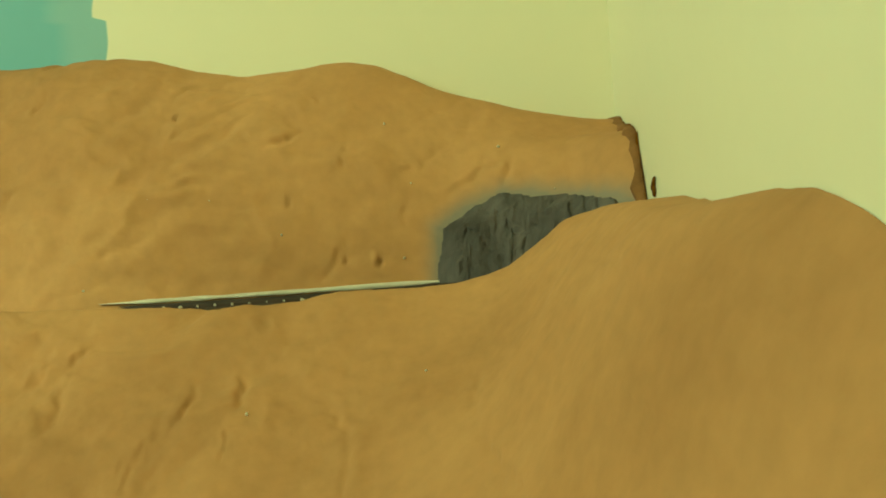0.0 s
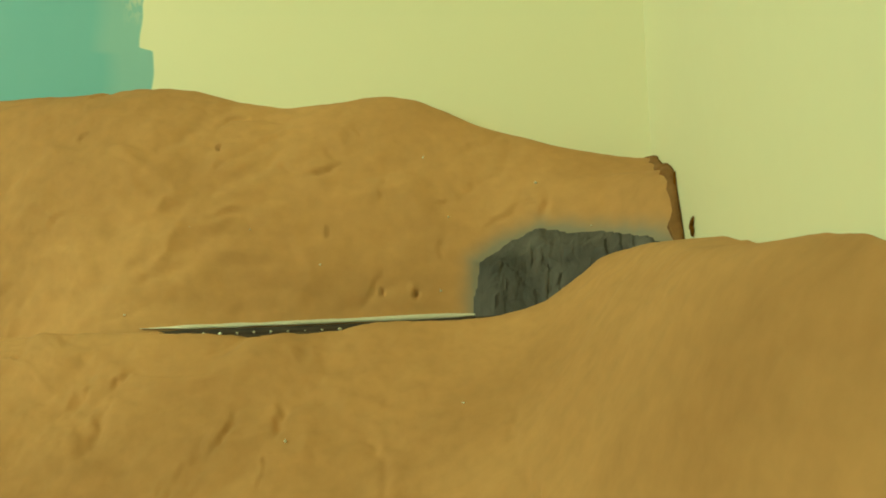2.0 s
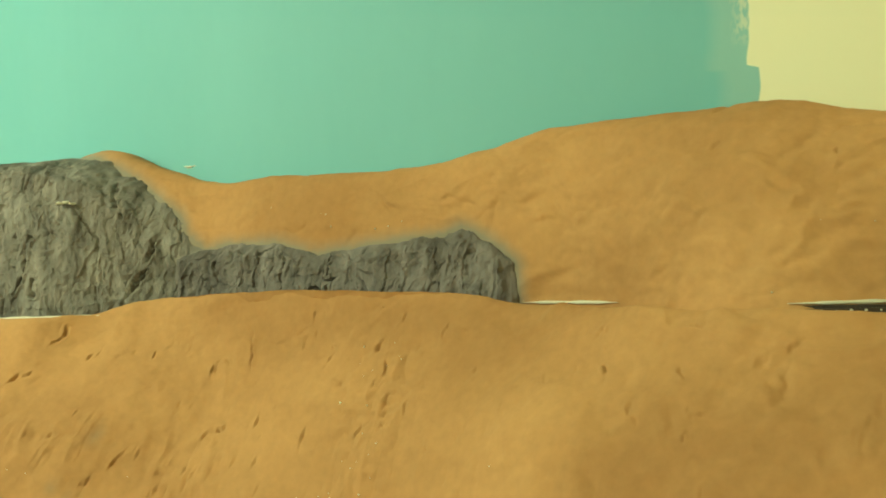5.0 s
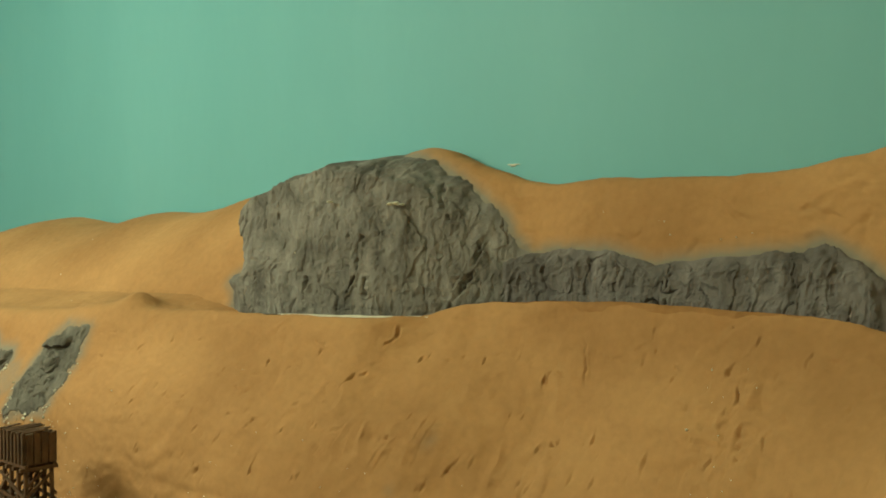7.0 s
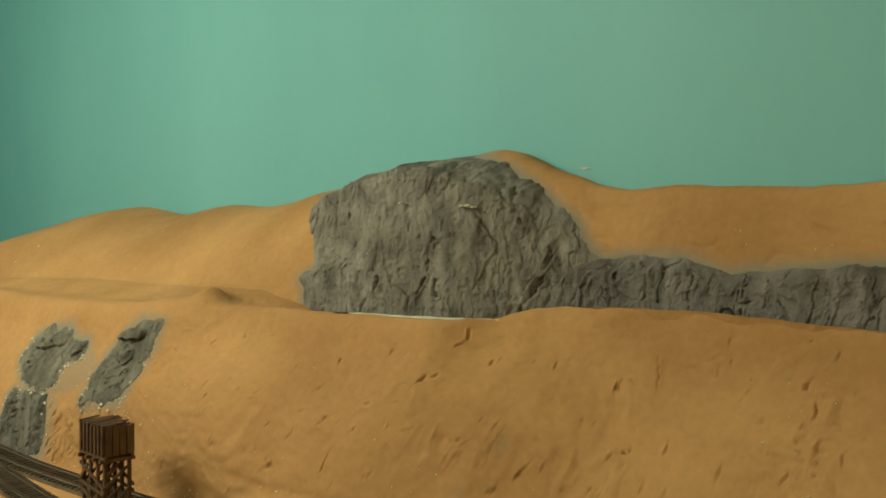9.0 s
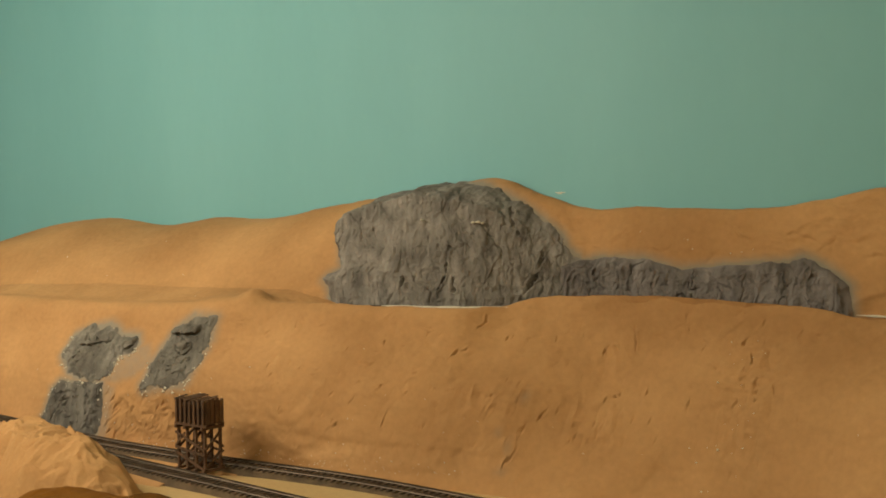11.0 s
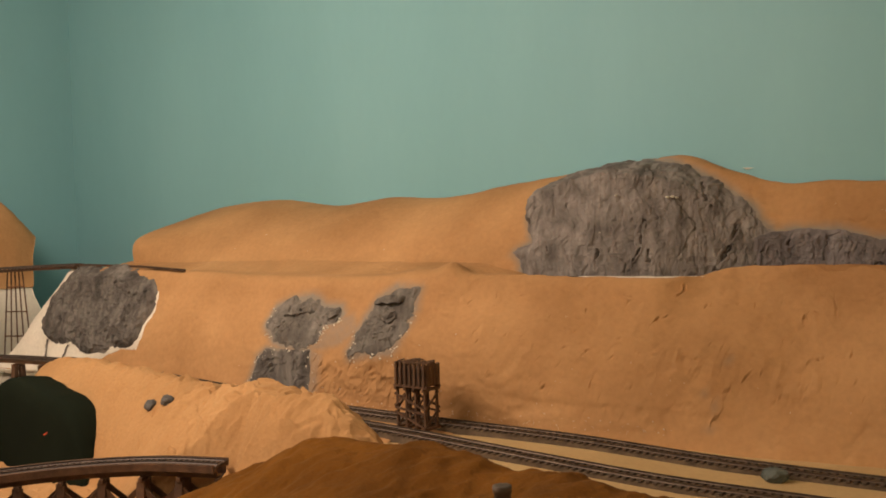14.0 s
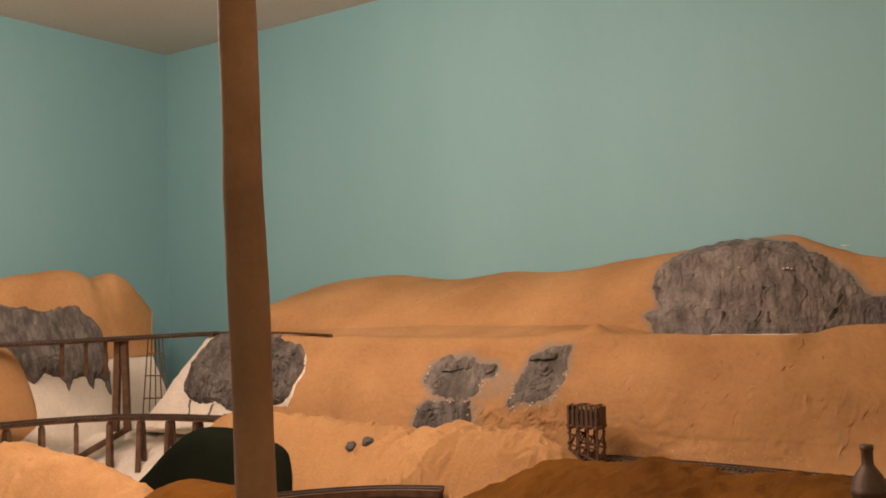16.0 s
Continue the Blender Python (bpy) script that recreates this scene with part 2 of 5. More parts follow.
        last = times.outputs["Value"]
    bare = n.new("ShaderNodeMath")
    bare.operation = "MULTIPLY_ADD"
    bare.use_clamp = True
    bare.inputs[1].default_value = 0.7
    l.new(last, bare.inputs[0])
    l.new(mx.outputs["Value"], bare.inputs[2])
    mix = n.new("ShaderNodeMix")
    mix.data_type = "RGBA"
    l.new(bare.outputs["Value"], mix.inputs["Factor"])
    l.new(blue, mix.inputs["A"])
    mix.inputs["B"].default_value = rgb(0.81, 0.77, 0.57)
    l.new(mix.outputs["Result"], b.inputs["Base Color"])
    return m


SKY = wall_paint()
TURQUOISE = make("turquoise_wall_paint", ((0.19, 0.425, 0.452), (0.213, 0.46, 0.487)), 0.58, scale=2.2, fine=45, grain=0.05, spec=0.32, stretch=0.35)

# ---- room ----
XL, XR, YB, TOP = -3.98, 0.0, -4.4, 2.39
XW = -4.08  # the painted wall along the short side


def wall_y(x):
    """Face of the long painted wall, which runs a little askew."""
    return -0.062 - 0.0385 * x


def slab(name, a, b, material, label):
    bm = bmesh.new()
    box(bm, a, b)
    return tagged(part(name, bm, material), label, name.split("_")[0], kind="structure")


long_wall = slab("wall_north", (XW - 0.1, 0, 0), (XR + 0.1, 0.1, TOP), SKY, "wall painted turquoise as sky, bare cream at one end")
for v in long_wall.data.vertices:
    v.co.y += wall_y(v.co.x)
slab("wall_west", (XW - 0.1, YB, 0), (XW, 0.1, TOP), TURQUOISE, "turquoise painted room wall behind the railway")
slab("wall_east", (XR, YB, 0), (XR + 0.1, -0.058, TOP), CREAM, "bare cream wall with a smear of clay")
# unseen wall, added so that lamp light bounces back onto the layout
slab("wall_south", (XW - 0.1, YB - 0.1, 0), (XR + 0.1, YB, TOP), CREAM, "plain cream unseen wall closing the room for bounced light")
slab("ceiling", (XW - 0.1, YB - 0.1, TOP), (XR + 0.1, 0.2, TOP + 0.08), CEIL, "matt off-white ceiling")
slab("floor", (XW - 0.1, YB - 0.1, -0.08), (XR + 0.1, 0.2, 0.0), FLOOR, "plain brown unseen floor, lightened to bounce light")

# ---- hillside ----
# top line of the hill, just in front of the wall
RIDGE_Z = curve_of([(-3.62, 1.262), (-3.3, 1.33), (-3.05, 1.384), (-2.82, 1.396), (-2.54, 1.371), (-2.44, 1.38), (-2.33, 1.391), (-2.18, 1.384), (-2.03, 1.394), (-1.95, 1.405), (-1.85, 1.414), (-1.7, 1.429), (-1.56, 1.441),
                    (-1.49, 1.455), (-1.45, 1.457), (-1.42, 1.452), (-1.36, 1.428), (-1.3, 1.407), (-1.25, 1.389), (-1.2, 1.383), (-1.14, 1.387), (-1.05, 1.384), (-0.93, 1.378), (-0.86, 1.38), (-0.8, 1.388), (-0.74, 1.4), (-0.69, 1.408),
                    (-0.62, 1.412), (-0.55, 1.408), (-0.44, 1.407), (-0.4, 1.403), (-0.35, 1.392), (-0.31, 1.384), (-0.265, 1.386), (-0.23, 1.389), (-0.203, 1.3855), (-0.18, 1.3755), (-0.148, 1.359), (-0.103, 1.3435), (-0.06, 1.331), (-0.015, 1.321)])
RIDGE_Y = curve_of([(-3.62, 0.012), (-2.8, 0.012), (-2.4, 0.004), (-2.0, -0.015), (-1.7, -0.027), (-1.43, -0.052), (-1.2, -0.041), (-0.9, -0.042), (-0.6, -0.059), (-0.3, -0.075), (0.0, -0.092)])
FOOT_Y = curve_of([(-3.62, -0.2), (-2.9, -0.3), (-2.4, -0.28), (-2.0, -0.24), (-1.78, -0.205), (-1.6, -0.17), (-1.35, -0.12), (-1.2, -0.075), (-1.0, -0.078), (-0.7, -0.078), (-0.4, -0.178), (-0.15, -0.155), (-0.05, -0.185), (-0.013, -0.235), (0.0, -0.245)])
FOOT_Z = curve_of([(-3.62, 1.19), (-2.9, 1.215), (-2.3, 1.228), (-1.9, 1.228), (-1.7, 1.205), (-1.4, 1.203), (-1.0, 1.203), (-0.6, 1.198), (-0.4, 1.193), (0.0, 1.196)])
CREST_Y = curve_of([(-3.3, -0.44), (-2.9, -0.425), (-2.3, -0.41), (-1.95, -0.375), (-1.75, -0.31), (-1.6, -0.268), (-1.43, -0.225), (-1.33, -0.15), (-1.25, -0.12), (-1.0, -0.115), (-0.8, -0.12), (-0.7, -0.135), (-0.6, -0.175), (-0.5, -0.215),
                    (-0.4, -0.235), (-0.25, -0.24), (-0.14, -0.232), (-0.06, -0.24), (0.0, -0.32)])
CREST_Z = curve_of([(-3.3, 1.2), (-2.95, 1.202), (-2.3, 1.19), (-1.95, 1.196), (-1.7, 1.203), (-1.5, 1.197), (-1.37, 1.2), (-1.3, 1.217), (-1.2, 1.225), (-1.05, 1.228), (-0.88, 1.222), (-0.77, 1.214), (-0.7, 1.202), (-0.55, 1.191),
                    (-0.47, 1.1925), (-0.42, 1.1915), (-0.35, 1.186), (-0.29, 1.1792), (-0.245, 1.1818), (-0.2, 1.188), (-0.14, 1.19), (-0.105, 1.198), (-0.088, 1.2065), (-0.071, 1.219), (-0.055, 1.2295), (-0.03, 1.2315), (0.0, 1.231)])
MID_Y = curve_of([(-3.45, -0.51), (-2.9, -0.495), (-2.3, -0.485), (-1.9, -0.445), (-1.57, -0.365), (-1.3, -0.272), (-1.12, -0.19), (-0.9, -0.2), (-0.6, -0.29), (-0.35, -0.345), (-0.2, -0.37), (-0.08, -0.47), (-0.03, -0.58), (0.0, -0.67)])
MID_Z = curve_of([(-3.45, 1.05), (-1.0, 1.05), (-0.3, 1.07), (-0.12, 1.09), (-0.06, 1.15), (-0.025, 1.18), (0.0, 1.184)])
BASE_Y = curve_of([(-3.45, -0.56), (-2.9, -0.53), (-2.3, -0.515), (-1.9, -0.455), (-1.5, -0.39), (-1.2, -0.325), (-0.95, -0.272), (-0.6, -0.365), (-0.3, -0.5), (-0.1, -0.66), (0.0, -0.86)])
BASE_Z = curve_of([(-3.45, 0.93), (-2.3, 0.915), (-1.75, 0.9), (-1.4, 0.89), (-1.1, 0.885), (-0.3, 0.885), (0.0, 1.0)])


def gouges(p, marks, broad=0.0014):
    """Dents of a modelling knife with a raised lip: (x, z, length, slope in degrees, depth) as seen from the room."""
    out = np.zeros(len(p))
    if len(marks):
        torn = p + 3.3
        p = np.stack([p[:, 0] + 0.0028 * fbm(torn, 0.0085, 2), p[:, 1], p[:, 2] + 0.0028 * fbm(torn + 7, 0.0085, 2)], -1)
    for x, z, length, slope, depth in marks:
        k = np.flatnonzero((np.abs(p[:, 0] - x) < length + 0.02) & (np.abs(p[:, 2] - z) < length + 0.02))
        if not len(k):
            continue
        wide = min(broad, max(0.0011, 0.13 * length))
        c, s = math.cos(radians(slope)), math.sin(radians(slope))
        a = (p[k, 0] - x) * c + (p[k, 2] - z) * s
        b = -(p[k, 0] - x) * s + (p[k, 2] - z) * c + 0.16 * length * np.sin(a / length * 3 + 40 * x)
        out[k] += depth * np.exp(-np.abs(a / length * 1.6) ** 2) * np.clip(0.75 + 0.5 * np.sin(a / length * 5 + 90 * z), 0.1, 1.2) * (np.exp(-((b / wide) ** 2)) - 0.4 * np.exp(-(((b - 2 * wide) / (1.5 * wide)) ** 2)))
    return out


def pats(q):
    """The soft flats, ridges and thumb strokes of clay pressed on by hand."""
    w = q + 0.03 * np.stack([fbm(q + 3, 0.09, 2), 0 * q[:, 0], fbm(q + 8, 0.09, 2)], -1)
    flats = fbm(w * (0.75, 1, 1.15), 0.085, 2)
    folds = 1 - np.abs(fbm(w * (0.8, 1, 1.3) + 21, 0.11, 3))
    strokes = fbm(w @ np.array([[0.9, 0, 0.4], [0, 1, 0], [-0.9, 0, 2.0]]), 0.05, 2)
    pressed = fbm(w * (0.8, 1, 1.5) + 60, 0.03, 3)
    drag = fbm(w * (0.3, 1, 1.7) + 90, 0.022, 3) * np.clip(fbm(q + 70, 0.16, 2) + 0.35, 0, 1)
    return 0.7 * flats + 0.45 * folds ** 3 + 0.4 * strokes * np.clip(fbm(q + 40, 0.2, 2) + 0.4, 0, 1) + 0.26 * pressed + 0.32 * drag


def sheet(name, x0, x1, nx, nu, rows, material, relief, marks=(), seed=0.0, wash=None, close=None, swap=False, broad=0.0014, dents=(), rubble=(), humps=(), rest=3, cap=None, skim=None):
    """A shell of plaster swept along x through control rows of (y, z), with hand-worked relief."""
    us = np.linspace(0, len(rows) - 1, nu)
    start = np.interp(us, range(len(rows)), x0) if isinstance(x0, list) else np.full(nu, x0)
    stop = np.interp(us, range(len(rows)), x1) if isinstance(x1, list) else np.full(nu, x1)
    X = start[:, None] + (stop[:, None] - start[:, None]) * np.linspace(0, 1, nx)
    Y, Z = np.empty((nu, nx)), np.empty((nu, nx))
    for a, u in enumerate(us):
        k = min(int(u), len(rows) - 2)
        t = u - k
        for n, dst in ((0, Y), (1, Z)):
            p0, p1, p2, p3 = (rows[min(max(k + d, 0), len(rows) - 1)][n](X[a]) for d in (-1, 0, 1, 2))
            dst[a] = 0.5 * (2 * p1 + (p2 - p0) * t + (2 * p0 - 5 * p1 + 4 * p2 - p3) * t * t + (3 * p1 - p0 - 3 * p2 + p3) * t ** 3)
    P = np.stack([Y, X, Z] if swap else [X, Y, Z], -1)
    du, dv = np.gradient(P, axis=0), np.gradient(P, axis=1)
    N = np.cross(du, dv)
    N /= np.linalg.norm(N, axis=-1, keepdims=True) + 1e-9
    N *= 1 if (N[..., 0].mean() if swap else -N[..., 1].mean()) > 0 else -1
    flat = P.reshape(-1, 3)
    q = flat + seed
    calm = 1 - 0.6 * np.clip((flat[:, 0] + 0.28) / 0.15, 0, 1) + 0.55 * np.exp(-(((flat[:, 0] + 0.48) / 0.24) ** 4))
    calm = calm * (0.4 + 0.6 * np.clip((flat[:, 0] + 2.1) / 0.35, 0, 1))
    bump = calm * relief[0] * fbm(q, 0.32, 3) + calm * relief[1] * pats(q) + relief[2] * fbm(q, 0.014, 3)
    bump = bump - gouges(flat, marks, broad) - gouges(flat, dents, 0.003)
    if skim is not None:
        low = skim(flat[:, 0]) + 0.005 * fbm(q, 0.12, 2) + 0.002 * fbm(q, 0.02, 2) - flat[:, 2]
        bump -= 0.0017 / (1 + np.exp(-np.clip(low / 0.0012, -40, 40))) * np.clip((flat[:, 0] + 1.85) / 0.1, 0, 1) * np.clip((-0.75 - flat[:, 0]) / 0.15, 0, 1)
    for x, y, r, high in humps:
        bump += high * np.exp(-((flat[:, 0] - x) ** 2 + (flat[:, 1] - y) ** 2) / r ** 2)
    for x, z, rx, rz, depth in rubble:
        near = np.exp(-(((flat[:, 0] - x) / rx) ** 4) - ((flat[:, 2] - z) / rz) ** 4)
        k = near > 0.02
        bump[k] += depth * near[k] * (0.7 * fbm(q[k] * (1, 1, 1.4), 0.035, 3, True) + np.floor(2 * fbm(q[k] + 3, 0.05, 2)) / 2)
    fade = np.ones((nu, nx))
    fade[:rest], fade[-3:] = np.linspace(0.05, 0.9, rest)[:, None], np.array([0.8, 0.5, 0.1])[:, None]
    flat = flat + N.reshape(-1, 3) * (bump * fade.ravel())[:, None]
    idx = np.arange(nu * nx).reshape(nu, nx)
    faces = np.stack([idx[:-1, :-1], idx[:-1, 1:], idx[1:, 1:], idx[1:, :-1]], -1).reshape(-1, 4).tolist()
    verts = flat.tolist()
    if close:
        for col in (0, nx - 1):
            ring = idx[:, col].tolist()
            verts.append([close[0], X[:, col].mean(), close[1]] if swap else [X[:, col].mean(), close[0], close[1]])
            faces += [[ring[i], ring[i + 1], len(verts) - 1] for i in range(nu - 1)]
    ob = mesh_of(name, verts, faces, material)
    if cap:
        ob.data.materials.append(cap)
        for f in ob.data.polygons[len(faces) - 2 * (nu - 1):len(faces) - nu + 1]:
            f.material_index = 1
    if wash is not None:
        w = np.r_[wash(flat), np.zeros(len(verts) - nu * nx)]
        ob.data.attributes.new("wash", "FLOAT", "POINT").data.foreach_set("value", w.astype(np.float32))
    return ob, flat.reshape(nu, nx, 3)


def face_of(grid, crest):
    """y of a worked surface as a function of x and z, seen from the room; crest: the share of its rows that lie behind the top line."""
    grid = grid[int(crest * (len(grid) - 1)):]
    xs = np.linspace(grid[:, 0, 0].min(), grid[:, -1, 0].max(), grid.shape[1])
    ys, zs = (np.stack([np.interp(xs, np.maximum.accumulate(row[:, 0]), row[:, k]) for row in grid]) for k in (1, 2))

    def f(x, z):
        x, z = np.atleast_1d(x), np.atleast_1d(z)
        col = np.clip(np.searchsorted(xs, x), 0, len(xs) - 1)
        out = np.empty(len(x))
        for c in np.unique(col):
            k = col == c
            o = np.argsort(zs[:, c])
            out[k] = np.interp(z[k], zs[o, c], ys[o, c])
        return out

    return f


def inside(px, pz, ring):
    """Signed distance to a closed outline in x and z: positive inside."""
    ring = np.array(ring, float)
    a, b = ring, np.roll(ring, -1, 0)
    best, odd = np.full(len(px), 9.0), np.zeros(len(px), bool)
    for (ax, az), (bx, bz) in zip(a, b):
        t = np.clip(((px - ax) * (bx - ax) + (pz - az) * (bz - az)) / ((bx - ax) ** 2 + (bz - az) ** 2 + 1e-12), 0, 1)
        best = np.minimum(best, np.hypot(px - ax - t * (bx - ax), pz - az - t * (bz - az)))
        odd ^= ((az > pz) != (bz > pz)) & (px < (bx - ax) * (pz - az) / (bz - az + 1e-12) + ax)
    return np.where(odd, best, -best)


# outlines of the rock faces, in x and z
BIG_ROCK = [(-1.73, 1.15), (-1.765, 1.234), (-1.782, 1.248), (-1.745, 1.272), (-1.77, 1.325), (-1.766, 1.368), (-1.732, 1.404), (-1.665, 1.428), (-1.582, 1.441), (-1.517, 1.44), (-1.46, 1.437), (-1.4, 1.42), (-1.357, 1.397), (-1.315, 1.369), (-1.274, 1.338), (-1.262, 1.312), (-1.24, 1.296), (-1.2, 1.25), (-1.2, 1.15)]
BIG_ROCK = [(-1.5 + (x + 1.5) * (1.05 if x < -1.5 else 1.0), z + (0.009 if z > 1.35 and x < -1.42 else 0.0)) for x, z in BIG_ROCK]
ROCK_STRIP = [(-1.275, 1.28), (-1.2, 1.294), (-1.1, 1.292), (-1.03, 1.272), (-0.97, 1.28), (-0.9, 1.285), (-0.84, 1.288), (-0.812, 1.299), (-0.77, 1.276), (-0.735, 1.25), (-0.728, 1.16), (-1.275, 1.16)]
TUNNEL_ROCK = [(-0.152, 1.15), (-0.15, 1.238), (-0.128, 1.252), (-0.1, 1.262), (-0.05, 1.255), (-0.018, 1.248), (-0.01, 1.24), (-0.01, 1.15)]
PATCH_A = [(-2.342, 1.081), (-2.333, 1.113), (-2.33, 1.125), (-2.282, 1.143), (-2.223, 1.153), (-2.199, 1.147), (-2.179, 1.131), (-2.126, 1.131), (-2.114, 1.116), (-2.124, 1.098), (-2.156, 1.089), (-2.157, 1.072), (-2.173, 1.054), (-2.202, 1.036), (-2.265, 1.037), (-2.3, 1.044), (-2.32, 1.064)]
PATCH_B = [(-1.917, 1.177), (-1.958, 1.179), (-1.982, 1.181), (-2.005, 1.165), (-2.03, 1.15), (-2.039, 1.128), (-2.049, 1.11), (-2.057, 1.076), (-2.062, 1.052), (-2.071, 1.034), (-2.064, 1.019), (-2.044, 1.024), (-2.022, 1.032), (-1.992, 1.032), (-1.958, 1.036), (-1.945, 1.049), (-1.935, 1.073), (-1.925, 1.095), (-1.92, 1.118), (-1.92, 1.158)]
PATCH_C = [(-2.377, 0.92), (-2.353, 0.973), (-2.346, 1.005), (-2.32, 1.027), (-2.255, 1.029), (-2.18, 1.032), (-2.177, 0.983), (-2.181, 0.915), (-2.264, 0.912)]
DARK_FACE = [(-3.212, 1.206), (-3.172, 1.215), (-3.12, 1.208), (-3.098, 1.197), (-3.082, 1.205), (-3.04, 1.213), (-2.98, 1.21), (-2.927, 1.196), (-2.86, 1.177), (-2.838, 1.182), (-2.81, 1.149), (-2.791, 1.114), (-2.797, 1.086), (-2.812, 1.057), (-2.816, 1.028), (-2.839, 1.002), (-2.907, 0.996), (-2.968, 0.98), (-3.023, 0.964), (-3.07, 0.971), (-3.112, 0.991), (-3.195, 0.985), (-3.25, 1.004), (-3.279, 1.023), (-3.287, 1.049), (-3.284, 1.081), (-3.286, 1.121), (-3.252, 1.163)]
WHITE_FACE = [(-3.25, 1.2), (-3.215, 1.203), (-3.2, 1.15), (-2.84, 1.18), (-2.803, 1.149), (-2.784, 1.1), (-2.803, 1.057), (-2.806, 1.028), (-2.828, 0.995), (-2.9, 0.987), (-2.99, 0.955), (-3.034, 0.925), (-3.119, 0.905), (-3.25, 0.9), (-3.46, 0.9), (-3.38, 1.0), (-3.33, 1.09)]
# the grey wash runs on over the slope beside two of them
WASH_A = [(-2.191, 1.091), (-2.085, 1.109), (-2.059, 1.082), (-2.093, 1.056), (-2.15, 1.04), (-2.201, 1.032)]
WASH_C = [(-2.18, 1.03), (-2.15, 1.02), (-2.155, 0.96), (-2.16, 0.92), (-2.2, 0.92)]
# cracks between the carved blocks
CRACKS_A = [[(-2.274, 1.128), (-2.273, 1.092), (-2.296, 1.072)], [(-2.187, 1.115), (-2.162, 1.093), (-2.118, 1.101), (-2.122, 1.124)], [(-2.162, 1.087), (-2.174, 1.056)], [(-2.24, 1.12), (-2.235, 1.09)], [(-2.21, 1.13), (-2.205, 1.1)]]
CRACKS_B = [[(-1.968, 1.142), (-1.961, 1.127), (-1.975, 1.109), (-1.968, 1.092), (-1.997, 1.088)], [(-1.923, 1.123), (-1.933, 1.097)], [(-2.012, 1.073), (-1.965, 1.076), (-1.967, 1.09)], [(-2.05, 1.105), (-2.03, 1.09)]]
CRACKS_C = [[(-2.29, 0.992), (-2.317, 0.958), (-2.326, 0.942)], [(-2.333, 0.996), (-2.25, 1.005)], [(-2.263, 1.0), (-2.252, 0.965)], [(-2.216, 1.016), (-2.221, 0.979), (-2.207, 0.969), (-2.23, 0.936), (-2.256, 0.937)]]
CRACKS_BLUFF = [[(-3.111, 1.191), (-3.084, 1.137), (-3.056, 1.093)], [(-2.977, 1.172), (-3.003, 1.118), (-2.928, 1.041)], [(-3.15, 1.1), (-3.1, 1.04)], [(-2.9, 1.14), (-2.87, 1.06)]]
CRACKS_CLIFF = [[(-1.475, 1.315), (-1.481, 1.289), (-1.48, 1.262), (-1.492, 1.234)], [(-1.463, 1.251), (-1.463, 1.229)], [(-1.277, 1.335), (-1.267, 1.306)], [(-1.699, 1.269), (-1.694, 1.251)], [(-1.347, 1.339), (-1.378, 1.394)], [(-1.305, 1.3), (-1.309, 1.264), (-1.34, 1.21)], [(-1.57, 1.25), (-1.575, 1.215)]]
CRACKS_LEDGE = [[(-1.009, 1.285), (-1.002, 1.254), (-1.006, 1.2)], [(-1.19, 1.3), (-1.2, 1.26)]]


def halo(*rings, wide=0.02, strong=0.85):
    def f(p):
        w = np.zeros(len(p))
        for r in rings:
            d = inside(p[:, 0], p[:, 2], r)
            w = np.maximum(w, strong * np.clip(1.2 + d / wide, 0, 1.2))
        return w

    return f


def both(f, g):
    return lambda p: np.maximum(f(p), g(p))


def stained(base):
    """Adds a few grey smudges of spilled rock wash on the slope."""

    def f(p):
        w = base(p)
        for x, z, rx, rz in ((-1.26, 1.045, 0.014, 0.016), (-1.27, 0.96, 0.012, 0.026), (-1.29, 0.985, 0.012, 0.016), (-1.275, 0.92, 0.02, 0.012)):
            w = np.maximum(w, 0.5 * np.exp(-(((p[:, 0] - x) / rx) ** 2) - ((p[:, 2] - z) / rz) ** 2))
        return w

    return f


rng = random.Random(4)
SLOPE_CUTS = [(-1.569, 1.095, 0.018, 5, 0.004), (-1.377, 1.174, 0.014, 70, 0.006), (-1.396, 1.124, 0.012, 15, 0.003), (-1.318, 1.045, 0.006, 20, 0.006), (-1.306, 1.042, 0.005, 20, 0.006), (-1.114, 1.047, 0.019, 30, 0.009), (-1.228, 1.014, 0.014, 40, 0.007), (-1.254, 0.991, 0.011, 45, 0.004), (-1.17, 0.972, 0.033, 15, 0.003), (-1.263, 0.942, 0.023, 80, 0.005), (-1.603, 0.98, 0.015, 25, 0.004), (-1.14, 1.126, 0.018, 85, 0.003), (-1.431, 0.989, 0.008, 40, 0.006), (-1.566, 1.063, 0.012, 40, 0.003), (-1.47, 1.045, 0.004, 30, 0.005), (-1.395, 1.019, 0.035, -20, 0.002), (-1.504, 0.99, 0.007, 60, 0.004), (-1.325, 0.96, 0.023, -8, 0.004)]
